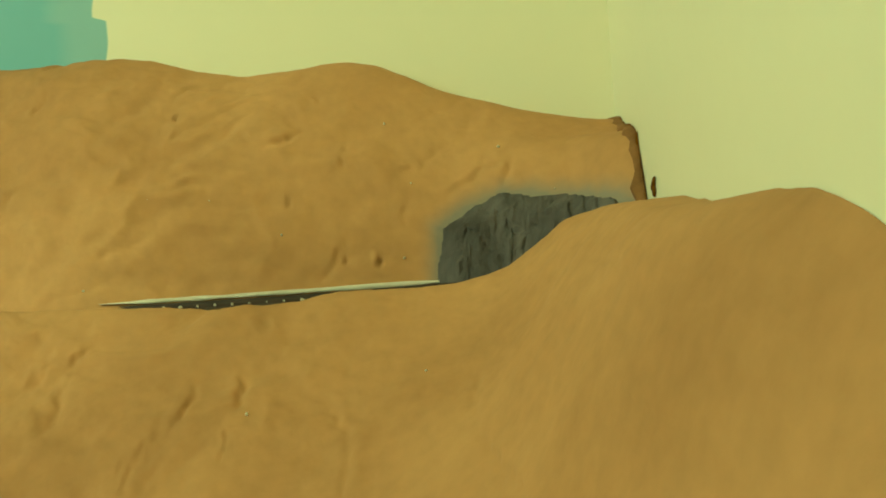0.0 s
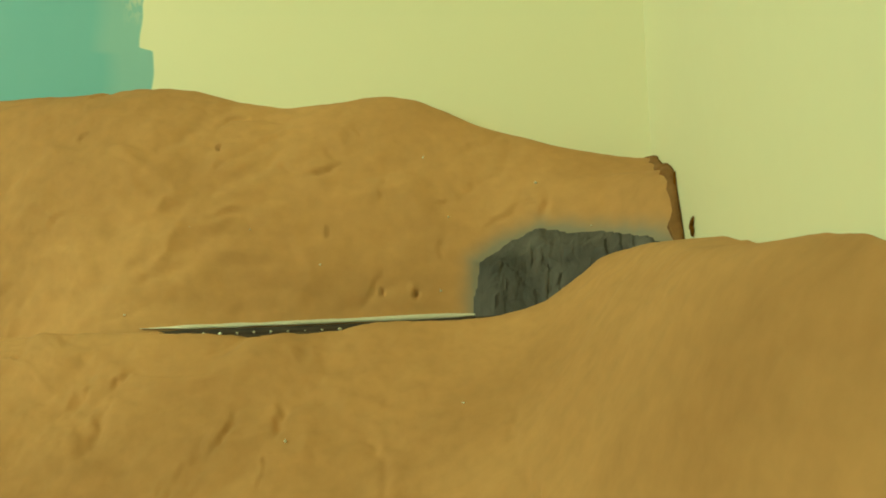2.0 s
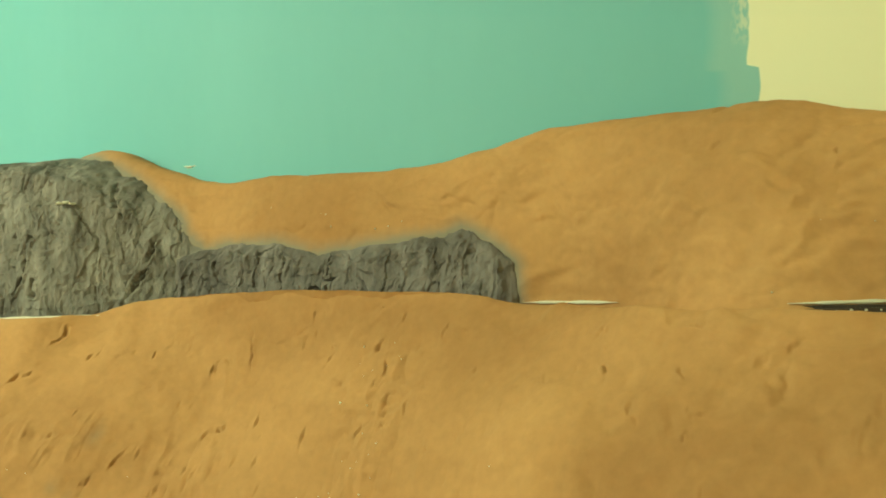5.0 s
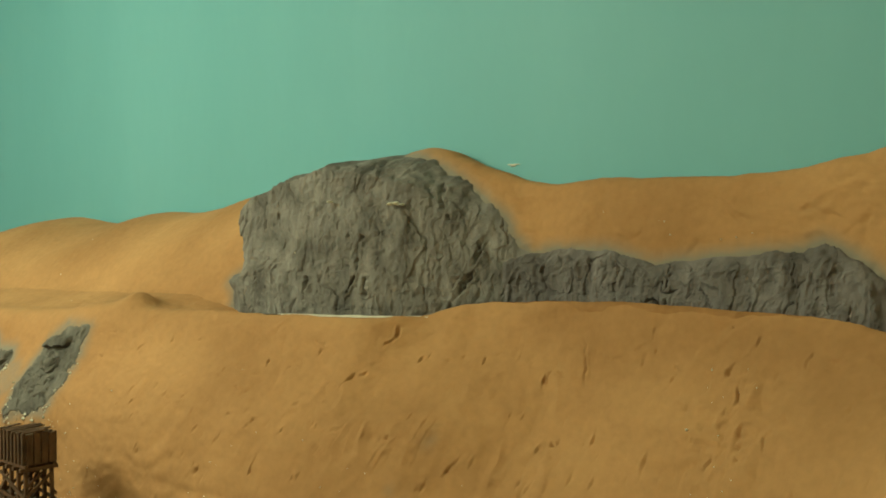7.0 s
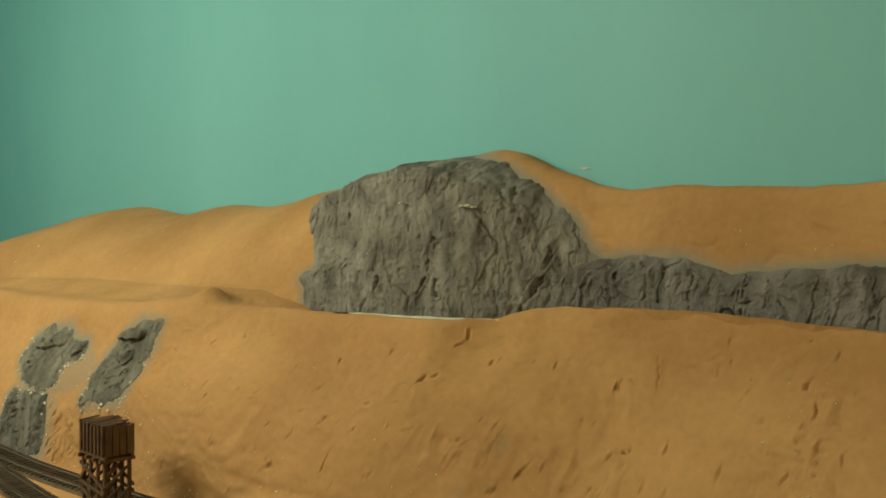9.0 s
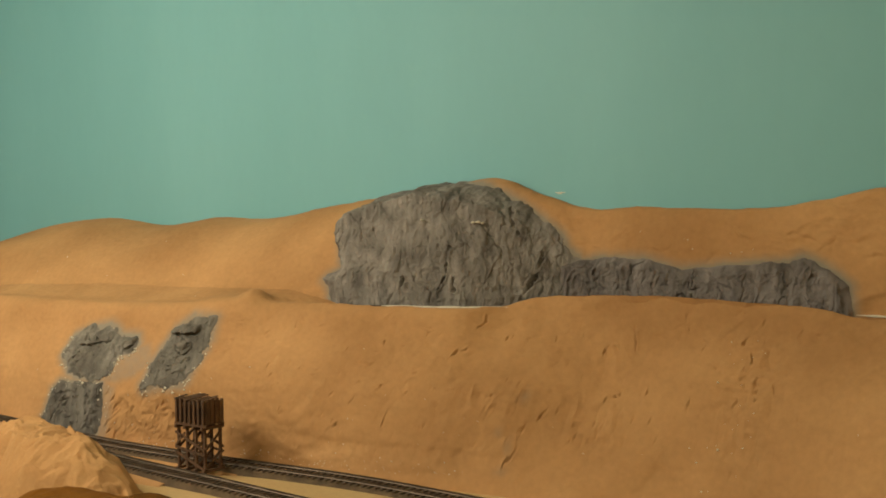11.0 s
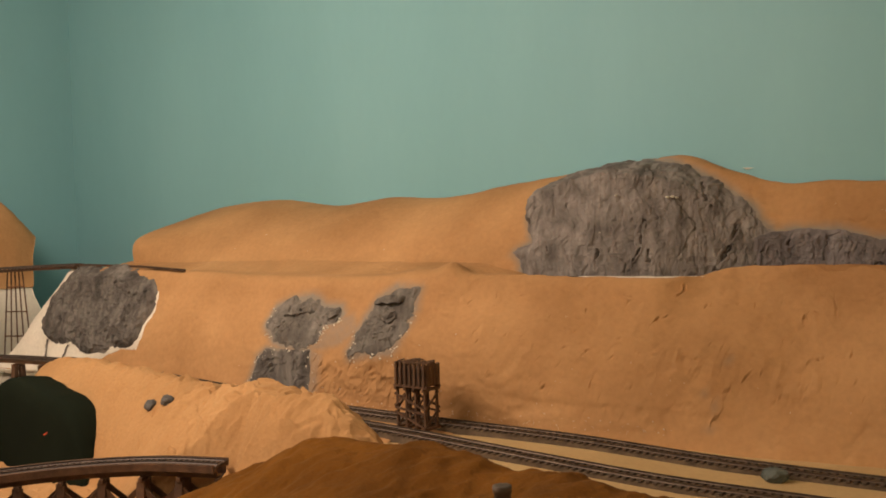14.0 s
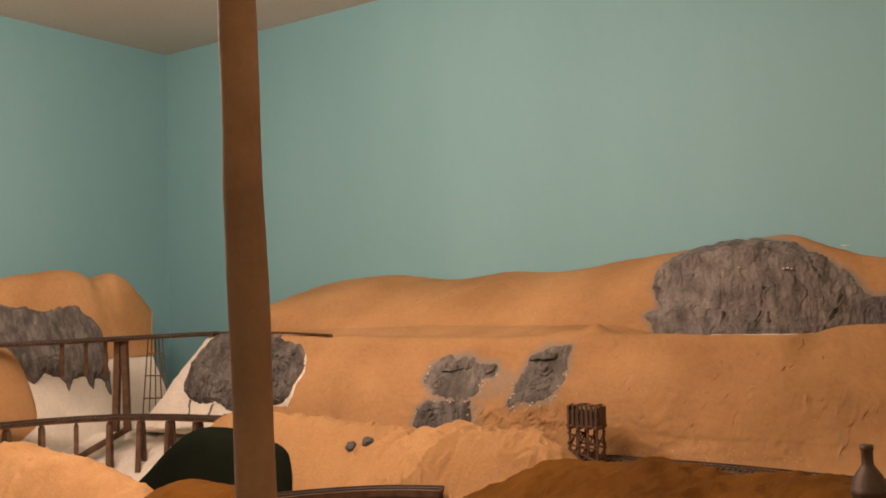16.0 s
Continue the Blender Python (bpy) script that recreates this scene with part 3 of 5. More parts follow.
BROW_CUTS = [(-1.147, 1.123, 0.012, 88, 0.004), (-1.088, 1.144, 0.051, -52, 0.003), (-1.121, 0.994, 0.008, 60, 0.004), (-1.16, 0.997, 0.03, 0, 0.003), (-1.003, 1.192, 0.007, 80, 0.004), (-0.901, 1.202, 0.005, 80, 0.004), (-0.891, 1.155, 0.01, 40, 0.006), (-0.876, 1.127, 0.017, 75, 0.005), (-0.859, 1.097, 0.012, 30, 0.006), (-0.827, 1.091, 0.009, 70, 0.006), (-0.885, 1.11, 0.006, 60, 0.004), (-0.856, 1.066, 0.009, 0, 0.005), (-0.894, 1.057, 0.015, 60, 0.004), (-0.865, 1.185, 0.012, 50, 0.003), (-0.901, 1.029, 0.01, 20, 0.005), (-0.973, 1.045, 0.015, 80, 0.003), (-1.039, 1.167, 0.042, 5, 0.002), (-1.053, 1.063, 0.013, 75, 0.003)]
END_CUTS = [(-0.321, 1.099, 0.015, 78, 0.004), (-0.306, 1.116, 0.019, 75, 0.004), (-0.198, 1.1, 0.017, -75, 0.005), (-0.271, 1.101, 0.005, 80, 0.004), (-0.415, 1.152, 0.014, 50, 0.006), (-0.382, 1.159, 0.011, 15, 0.006), (-0.394, 1.127, 0.018, 60, 0.003), (-0.271, 1.127, 0.016, 70, 0.003), (-0.329, 1.095, 0.008, 60, 0.003), (-0.109, 1.111, 0.02, -62, 0.005), (-0.055, 1.136, 0.009, -55, 0.003), (-0.051, 1.194, 0.008, -60, 0.002), (0.044, 1.191, 0.009, -25, 0.003), (-0.037, 1.152, 0.007, -50, 0.002), (0.005, 1.17, 0.005, -40, 0.002)]
BACK_CUTS = [(-0.359, 1.345, 0.006, 50, 0.006), (-0.338, 1.369, 0.037, 8, 0.003), (-0.284, 1.32, 0.029, 3, 0.005), (-0.341, 1.281, 0.028, 8, 0.003), (-0.247, 1.352, 0.004, 88, 0.004), (-0.268, 1.264, 0.009, 70, 0.003), (-0.195, 1.216, 0.01, 55, 0.005), (-0.22, 1.217, 0.007, 50, 0.004), (-0.361, 1.325, 0.012, 45, 0.003), (-0.398, 1.302, 0.006, 30, 0.004), (-0.483, 1.402, 0.018, 60, 0.003), (-0.48, 1.362, 0.013, 80, 0.003), (-0.223, 1.299, 0.011, 75, 0.003), (-0.175, 1.25, 0.01, 85, 0.003), (-0.173, 1.287, 0.009, 20, 0.003), (-0.396, 1.236, 0.027, 4, 0.002), (-0.49, 1.287, 0.016, 45, 0.003)]
RUBBLE = [(-2.03, 0.97, 0.13, 0.05, 0.0048), (-0.88, 1.05, 0.05, 0.11, 0.0035), (-1.13, 1.0, 0.05, 0.05, 0.0025), (-1.32, 1.04, 0.09, 0.03, 0.0022), (-1.6, 0.94, 0.22, 0.022, 0.0012)]
deeper = lambda cuts, k: [(x, z, length * 1.15, slope, depth * k) for x, z, length, slope, depth in cuts]  # noqa: E731
FRONT_MARKS = deeper(SLOPE_CUTS + BROW_CUTS, 1.15)
for _ in range(430):
    FRONT_MARKS.append((rng.uniform(-2.0, -0.45), rng.uniform(0.93, 1.18), rng.uniform(0.002, 0.013), rng.choice([rng.uniform(-15, 20), rng.uniform(-25, 35), rng.uniform(25, 155)]), 0.0006 + 0.0042 * rng.random() ** 2.5))
for _ in range(70):
    FRONT_MARKS.append((rng.gauss(-0.87, 0.04), rng.uniform(0.95, 1.17), rng.uniform(0.002, 0.008), rng.uniform(-20, 110), rng.uniform(0.0005, 0.0018)))
for _ in range(40):
    FRONT_MARKS.append((rng.uniform(-2.17, -1.9), rng.uniform(0.93, 1.03), rng.uniform(0.008, 0.03), rng.uniform(10, 80), rng.uniform(0.002, 0.005)))
BACK_MARKS = deeper(BACK_CUTS, 0.9)
for _ in range(26):
    BACK_MARKS.append((rng.uniform(-1.1, -0.05), rng.uniform(1.22, 1.36), rng.uniform(0.01, 0.05), rng.uniform(-30, 60), rng.uniform(0.001, 0.0025)))

at_wall = lambda x: wall_y(x) + 0.004  # noqa: E731
between = lambda f, g, k: lambda x: f(x) + (g(x) - f(x)) * (k(x) if callable(k) else k)  # noqa: E731
back_hill, BACK = sheet("back_hill", [-3.3, -3.25, -3.22, -3.18, -3.16, -3.16], XR - 0.005, 1500, 190,
                        [(at_wall, lambda x: RIDGE_Z(x) - 0.006), (RIDGE_Y, RIDGE_Z), (between(RIDGE_Y, FOOT_Y, 0.33), between(FOOT_Z, RIDGE_Z, 0.86)),
                         (between(RIDGE_Y, FOOT_Y, lambda x: 0.7 + 0.22 * np.clip((-2.85 - x) / 0.3, 0, 1)), between(FOOT_Z, RIDGE_Z, lambda x: 0.5 + 0.22 * np.clip((x + 0.14) / 0.14, 0, 1))), (FOOT_Y, FOOT_Z),
                         (lambda x: FOOT_Y(x) - 0.012, lambda x: FOOT_Z(x) - 0.012)],
                        CLAY, (0.005, 0.0036, 0.0006), BACK_MARKS, 3.1, both(halo(BIG_ROCK, ROCK_STRIP), halo(TUNNEL_ROCK, wide=0.016)), close=(0.004, 1.15), rest=48, broad=0.003)
tagged(back_hill, "long tan plaster hill rising against the painted wall", "hill", kind="structure")
front_hill, FRONT = sheet("front_hillside", [-3.24, -3.24, -3.225, -3.25, -3.30, -3.43, -3.46], XR - 0.001, 2300, 250,
                          [(lambda x: FOOT_Y(x) + 0.04, lambda x: FOOT_Z(x) - 0.008 + 0.02 * np.clip((-1.74 - x) / 0.1, 0, 1)), (lambda x: 0.45 * FOOT_Y(x) + 0.55 * CREST_Y(x), lambda x: 0.5 * FOOT_Z(x) + 0.5 * CREST_Z(x) - 0.004 - 0.012 * np.clip((x + 1.76) / 0.1, 0, 1)), (CREST_Y, CREST_Z),
                           (lambda x: 0.62 * CREST_Y(x) + 0.38 * MID_Y(x), lambda x: 0.5 * CREST_Z(x) + 0.5 * MID_Z(x) + 0.012 - 0.003 * np.clip((x + 0.03) / 0.03, 0, 1) + 0.005 * np.exp(-(((x + 0.032) / 0.022) ** 2))), (MID_Y, MID_Z), (BASE_Y, BASE_Z), (lambda x: BASE_Y(x) - 0.03, lambda x: BASE_Z(x) - 0.02)],
                          CLAY, (0.006, 0.0036, 0.0006), FRONT_MARKS, 9.7, stained(both(halo(PATCH_A, PATCH_C), both(halo(PATCH_B, wide=0.02, strong=0.75), halo(WASH_A, WASH_C, wide=0.018, strong=0.62)))), close=(-0.05, 0.86), cap=PLASTER, dents=[(x, z, 1.7 * length, slope, 0.5 * depth) for x, z, length, slope, depth in END_CUTS], skim=curve_of([(-2.0, 0.975), (-1.77, 0.968), (-1.43, 0.952), (-1.1, 0.948), (-0.7, 0.95)]), rubble=RUBBLE, humps=[(-0.505, -0.22, 0.04, -0.009), (-1.875, -0.318, 0.03, 0.022), (-1.95, -0.34, 0.07, 0.012)])
tagged(front_hill, "steep tan plaster hillside scored with small knife marks", "hillside", kind="structure")
ON_BACK, ON_FRONT = face_of(BACK, 1 / 5), face_of(FRONT, 2 / 6)


def chips(u, v):
    """Cells of a broken face: distance to the cell's middle, how near the next cell is, its number, and the way to its middle."""
    i, j = np.floor(u).astype(np.int64), np.floor(v).astype(np.int64)
    d1, d2, num = np.full(len(u), 9.0), np.full(len(u), 9.0), np.zeros(len(u), np.int64)
    du, dv = np.zeros(len(u)), np.zeros(len(u))
    for a in (-1, 0, 1):
        for b in (-1, 0, 1):
            cu, cv = i + a + 0.5 + 0.45 * hash3(i + a, j + b, 0 * i), j + b + 0.5 + 0.45 * hash3(i + a, j + b, 0 * i + 5)
            d = np.hypot(u - cu, v - cv)
            near = d < d1
            d2 = np.where(near, d1, np.minimum(d2, d))
            num, du, dv, d1 = np.where(near, (i + a) * 7919 + (j + b), num), np.where(near, u - cu, du), np.where(near, v - cv, dv), np.where(near, d, d1)
    return d1, d2 - d1, num, du, dv


def near_line(px, pz, line):
    """Distance to an open line of points in x and z."""
    best = np.full(len(px), 9.0)
    for (ax, az), (bx, bz) in zip(line, line[1:]):
        t = np.clip(((px - ax) * (bx - ax) + (pz - az) * (bz - az)) / ((bx - ax) ** 2 + (bz - az) ** 2), 0, 1)
        best = np.minimum(best, np.hypot(px - ax - t * (bx - ax), pz - az - t * (bz - az)))
    return best


def rock_face(name, ring, surface, material, thick, label, step=0.004, grain=1.0, seed=0.0, front=None, edge=0.02, rough=0.006, flank=0.2, cracks=(), slabs=(), plates=()):
    """A carved rock face that stands proud of the hill inside an outline; front: the y of its own face. cracks and slabs: lines along which it gapes or overhangs."""
    ring = np.array(ring)
    xs = np.arange(ring[:, 0].min() - 0.012, ring[:, 0].max() + 0.012, step)
    zs = np.arange(ring[:, 1].min() - 0.012, ring[:, 1].max() + 0.012, step)
    X, Zg = np.meshgrid(xs, zs)
    px, pz = X.ravel(), Zg.ravel()
    flat = np.stack([px, np.zeros_like(px), pz], -1) + seed
    d = inside(px, pz, ring) + rough * fbm(flat, 0.03, 3)
    rise = np.clip(d / edge, -0.6, 1)
    rise = np.where(rise > 0, np.abs(rise) ** 0.8, rise)
    hill = surface(px, pz)
    bed = hill - thick if front is None else np.minimum(front(px, pz), hill - 0.004)
    full = np.clip(rise, 0, 1)
    flat = np.stack([px, hill + full * (bed - hill), pz], -1) + seed
    warp = flat + 0.012 * np.stack([fbm(flat + 5, 0.05, 2), 0 * px, fbm(flat + 9, 0.05, 2)], -1)
    tall = warp * (1.0, 1, 0.42)
    drawn = (flat + 0.004 * np.stack([fbm(flat + 15, 0.03, 2), 0 * px, 0 * px], -1)) * (1.0, 1, 0.14)
    crag = 0.0016 * fbm(tall, 0.04, 3, True) + 0.0012 * fbm(warp, 0.022, 3, True) + 0.0011 * fbm(tall + 12, 0.011, 3, True) + 0.001 * fbm(flat, 0.007, 3)
    crag += 0.001 * fbm(drawn, 0.009, 3, True) * np.clip(0.45 + 0.8 * fbm(flat + 77, 0.07, 2), 0, 1.2)
    for size, high, tilt, gap in ((0.06, 0.0013, 0.0024, 0.0026), (0.02, 0.0009, 0.0016, 0.0014)):
        _, edges, num, du, dv = chips((warp[:, 0] + warp[:, 1]) / size, warp[:, 2] / (size * 2.2))
        zero_ = 0 * num
        crag += high * hash3(num, zero_, zero_) + tilt * (du * hash3(num, zero_ + 1, zero_) + dv * hash3(num, zero_ + 2, zero_))
        crag -= gap * np.clip(1 - edges / 0.13, 0, 1) * np.clip(0.2 + 1.3 * fbm(flat + size, 0.06, 2), 0, 1.3)
    crag -= 0.007 * np.clip(1 - np.abs(fbm(tall + 31, 0.06, 2)) / 0.035, 0, 1) * np.clip(fbm(flat + 50, 0.08, 2) - 0.1, 0, 1)
    torn = 0.004 * fbm(flat + 61, 0.012, 3)
    for line in cracks:
        away = np.abs(near_line(px, pz, line) + torn)
        crag += 0.0022 * np.exp(-(((away - 0.006) / 0.004) ** 2)) - 0.009 * np.exp(-((away / 0.0015) ** 2)) * np.clip(0.8 + fbm(flat + 64, 0.02, 2), 0.2, 1.4)
    for line in slabs:
        away = near_line(px, pz, line) + 0.5 * torn
        crag += 0.011 * np.clip((0.0095 - away) / 0.003, 0, 1) - 0.005 * np.exp(-(((away - 0.012) / 0.003) ** 2)) * (pz < np.mean([q for _, q in line]))
    for line in plates:
        away = near_line(px, pz, line) + 0.9 * torn
        crag += 0.0055 * np.clip((0.014 - away) / 0.0025, 0, 1) - 0.004 * np.exp(-(((away - 0.016) / 0.002) ** 2))
    crag -= crag[d > 0].mean() * (front is None)
    y = hill + np.clip(rise, -0.6, 1) * (bed - hill) - np.clip(rise, 0, 1) * grain * crag + np.where(rise < 0, 0.004, 0)
    y = np.where(d > 0.003, np.minimum(y, hill - 0.0012), y)
    solid = np.stack([px, y, pz], -1) + seed
    gz, gx = np.gradient(np.clip(inside(px, pz, ring), -0.02, 0.1).reshape(X.shape), step)
    side = flank * full * (1 - full ** 3) * grain * crag
    px, pz = px - gx.ravel() * side, pz - gz.ravel() * side
    pz = pz + np.clip(rise, 0, 1) * 0.0022 * fbm(solid, 0.018, 3, True)
    px = px + np.clip(rise, 0, 1) * 0.003 * fbm(solid + 4, 0.018, 3)
    idx = np.arange(len(px)).reshape(X.shape)
    q = np.stack([idx[:-1, :-1], idx[:-1, 1:], idx[1:, 1:], idx[1:, :-1]], -1).reshape(-1, 4)
    q = q[(d[q] > -0.006).all(1)]
    used, inv = np.unique(q, return_inverse=True)
    ob = mesh_of(name, np.stack([px, y, pz], -1)[used].tolist(), inv.reshape(q.shape).tolist(), material, smooth=material is PLASTER)
    return tagged(ob, label, "rock face")


CLIFF_Y = curve_of([(-1.8, -0.222), (-1.6, -0.21), (-1.45, -0.178), (-1.32, -0.115), (-1.24, -0.075), (-1.19, -0.06)])
rock_face("rock_cliff", BIG_ROCK, ON_BACK, ROCK, 0.045, "big rounded grey carved rock cliff above the upper track", step=0.0017, seed=1, edge=0.032, rough=0.006, flank=0.8, grain=0.9, cracks=CRACKS_CLIFF,
          front=lambda x, z: CLIFF_Y(x) + 0.035 * np.clip((z - 1.2) / 0.24, 0, 1.2) ** 1.5)
rock_face("rock_ledge", ROCK_STRIP, ON_BACK, LEDGEROCK, 0.013, "long low dark grey rock cutting along the upper track", step=0.0018, seed=4, grain=1.3, rough=0.004, cracks=CRACKS_LEDGE)
rock_face("tunnel_rock", TUNNEL_ROCK, ON_BACK, SLATE, 0.012, "dark grey rock cut in the hill beside the track", step=0.0018, seed=8, grain=0.75, rough=0.005, edge=0.016)
rock_face("rock_patch", PATCH_A, ON_FRONT, PATCHROCK, 0.002, "grey carved rock patch set in the tan slope", step=0.0012, seed=12, grain=1.2, edge=0.012, rough=0.009, cracks=CRACKS_A, plates=[[(-2.275, 1.118), (-2.21, 1.126)], [(-2.145, 1.112), (-2.135, 1.118)]])
rock_face("rock_patch", PATCH_B, ON_FRONT, PATCHROCK, 0.002, "slanting grey carved rock patch on the tan slope", step=0.0012, seed=15, grain=1.2, edge=0.012, rough=0.009, cracks=CRACKS_B, slabs=[[(-2.03, 1.147), (-1.96, 1.151)]], plates=[[(-2.0, 1.118), (-1.972, 1.11)]])
rock_face("rock_patch", PATCH_C, ON_FRONT, DARKROCK, 0.002, "dark square grey rock patch beside the lower track", step=0.0012, seed=19, grain=1.2, edge=0.01, rough=0.007, cracks=CRACKS_C)
tagged(rock_face("plaster_shell", WHITE_FACE, ON_FRONT, PLASTER, 0.003, "bare white plaster shell round the dark bluff", seed=27, grain=0.15, rough=0.003), category="plaster")
rock_face("rock_bluff", DARK_FACE, ON_FRONT, DARKROCK, 0.018, "dark grey carved rock bluff below the bridge end", step=0.0018, seed=23, rough=0.006, grain=1.7, cracks=CRACKS_BLUFF)


def paint_drip(points, wide, seed):
    """A run of dark rock paint down the bare plaster, with a bead at its end."""
    n, verts = 8, []
    steps = [(points[0][0] + (points[1][0] - points[0][0]) * k / 11, points[0][1] + (points[1][1] - points[0][1]) * k / 11) for k in range(12)]
    for k, (x, z) in enumerate(steps):
        x += 0.002 * math.sin(1.3 * k + seed)
        w = wide * (1.3 - 0.6 * k / 11 + 0.35 * math.sin(2.1 * k + seed) + (0.7 if k in (8, 9) else 0))
        y = float(ON_FRONT(x, z)[0]) - 0.0065
        verts += [(x + w * math.cos(2 * math.pi * j / n), y + 0.4 * w * math.sin(2 * math.pi * j / n), z) for j in range(n)]
    faces = [[k * n + j, k * n + (j + 1) % n, k * n + n + (j + 1) % n, k * n + n + j] for k in range(11) for j in range(n)] + [list(range(n)), list(range(11 * n, 12 * n))]
    tagged(mesh_of("paint_drip", verts, faces, DARKROCK), "dark run of rock paint down the bare plaster", "paint drip", "paint drips")


paint_drip([(-3.24, 1.0), (-3.222, 0.94)], 0.0032, 0.5)
paint_drip([(-3.134, 0.99), (-3.147, 0.938)], 0.0036, 2.0)

# ---- lower ground ----
verts, faces = [], []
for x, z in ((-3.0, 0.893), (-1.68, 0.893), (-1.45, 0.888), (-1.2, 0.879), (XR, 0.877)):
    verts += [(x, -0.77, 0.85), (x, -0.77, z), (x, -0.2, z), (x, -0.2, 0.85)]
for i in range(4):
    faces += [[i * 4 + j, i * 4 + (j + 1) % 4, i * 4 + 4 + (j + 1) % 4, i * 4 + 4 + j] for j in range(4)]
faces += [[0, 1, 2, 3], [16, 17, 18, 19]]
tagged(mesh_of("baseboard", verts, faces, BOARD, smooth=False), "tan painted baseboard carrying the lower tracks", "baseboard", kind="structure")
slab("benchwork_deck", (XL, -2.12, 0.66), (XR, -0.2, 0.7), BOARD, "plain tan benchwork deck below the scenery")


GROUND = []


def ground_at(x, y):
    """Height of the highest mound at a spot."""
    best = 0.7
    for gx, gy, gz in GROUND:
        d = np.hypot(gx - x, gy - y)
        k = d.argmin()
        if d[k] < 0.01:
            best = max(best, float(gz[k]))
    return best


def mound(name, x0, x1, y0, y1, height, material, label, step=0.008, relief=(0.006, 0.004), seed=0.0, floor=0.87, marks=(), carve=0.0):
    """A plaster mound whose height is a function of x and y."""
    xs, ys = np.arange(x0, x1 + step, step), np.arange(y0, y1 + step, step)
    X, Y = np.meshgrid(np.minimum(xs, x1), np.minimum(ys, y1))
    p = np.stack([X.ravel(), Y.ravel(), np.zeros(X.size)], -1) + seed
    z = height(X.ravel(), Y.ravel()) + relief[0] * fbm(p, 0.15, 3) + relief[1] * fbm(p * (1.5, 1, 1), 0.04, 4) - gouges(p[:, (0, 2, 1)] - seed, marks, 0.0045)
    if carve:
        w = p + 0.03 * np.stack([fbm(p + 3, 0.08, 2), fbm(p + 8, 0.08, 2), 0 * z], -1)
        z += carve * np.clip((p[:, 0] - seed + 2.3) / 0.15, 0.25, 1) * (np.floor(2.5 * fbm(w * (0.6, 1.4, 1), 0.12, 2)) / 2.5 + 0.5 * fbm(w * (0.7, 1.2, 1), 0.06, 3, True))
    idx = np.arange(X.size).reshape(X.shape)
    q = np.stack([idx[:-1, :-1], idx[:-1, 1:], idx[1:, 1:], idx[1:, :-1]], -1).reshape(-1, 4)
    q = q[(z[q] > floor - 0.02).any(1)]
    used, inv = np.unique(q, return_inverse=True)
    ob = mesh_of(name, np.stack([X.ravel(), Y.ravel(), z], -1)[used].tolist(), inv.reshape(q.shape).tolist(), material)
    tagged(ob, label, "mound", kind="structure")
    GROUND.append((X.ravel(), Y.ravel(), z))
    return ob


def bell(x, y, cx, cy, rx, ry, turn=0.0, power=2.0):
    c, s = math.cos(radians(turn)), math.sin(radians(turn))
    u, v = (x - cx) * c + (y - cy) * s, -(x - cx) * s + (y - cy) * c
    return np.exp(-(np.hypot(u / rx, v / ry) ** power))


def most(*fs):
    """The highest of several humps, softly joined."""
    return np.log(sum(np.exp(40 * f) for f in fs)) / 40


def ridge_hill(top, crest, back, front, floor, round_back=2.0, round_front=2.0):
    """Height of a hill with a top line along x, falling over the given widths behind and in front of its crest."""

    def f(x, y):
        c = crest(x) if callable(crest) else crest
        d = y - c
        fr = front(x) if callable(front) else front
        bk = back(x) if callable(back) else back
        w = np.where(d > 0, np.clip(d / bk, 0, 1) ** round_back, np.clip(-d / fr, 0, 1) ** round_front)
        return floor + (top(x) - floor) * (1 - w) - 0.3 * np.clip(np.maximum(d - bk, -d - fr), 0, 1)

    return f


mark_rng = random.Random(9)
MOUND_MARKS = [(mark_rng.uniform(-2.3, -1.85), mark_rng.uniform(-0.93, -0.72), mark_rng.uniform(0.008, 0.04), mark_rng.uniform(0, 180), mark_rng.uniform(0.003, 0.010)) for _ in range(38)]
SAND_TOP = curve_of([(-3.2, 0.7), (-3.06, 0.76), (-2.98, 0.86), (-2.9, 0.955), (-2.83, 0.995), (-2.76, 1.011), (-2.68, 1.008), (-2.58, 1.004), (-2.46, 1.005), (-2.35, 0.999), (-2.2, 0.99), (-2.05, 0.95), (-1.85, 0.91), (-1.7, 0.86), (-1.6, 0.8)])
rear = ridge_hill(SAND_TOP, -0.745, 0.15, curve_of([(-2.9, 0.13), (-2.6, 0.14), (-2.46, 0.15), (-2.38, 0.17), (-2.3, 0.195), (-2.1, 0.28)]), 0.76, 2.2, 1.8)
GULLY_Y = curve_of([(-2.3, -1.2), (-2.2, -1.06), (-2.1, -0.965), (-1.965, -0.9), (-1.9, -0.88)])


def sandy(x, y):
    """The mound, cut away behind the trestle."""
    bank = 0.765 + 2.6 * np.clip(y - GULLY_Y(x) - 0.015, 0, 1) + 2.0 * np.clip(x + 2.0, 0, 1) + 3 * np.clip(-2.25 - x, 0, 1)
    return np.minimum(most(rear(x, y), 0.74 + 0.262 * bell(x, y, -1.955, -0.79, 0.345, 0.125, -7, 4.2)), bank)


mound("sandy_mound", -3.2, -1.6, -1.1, -0.6, sandy, SAND, "rounded pale sandy mound between the tracks",
      seed=2, floor=0.72, marks=MOUND_MARKS, relief=(0.007, 0.005), step=0.0026, carve=0.016)
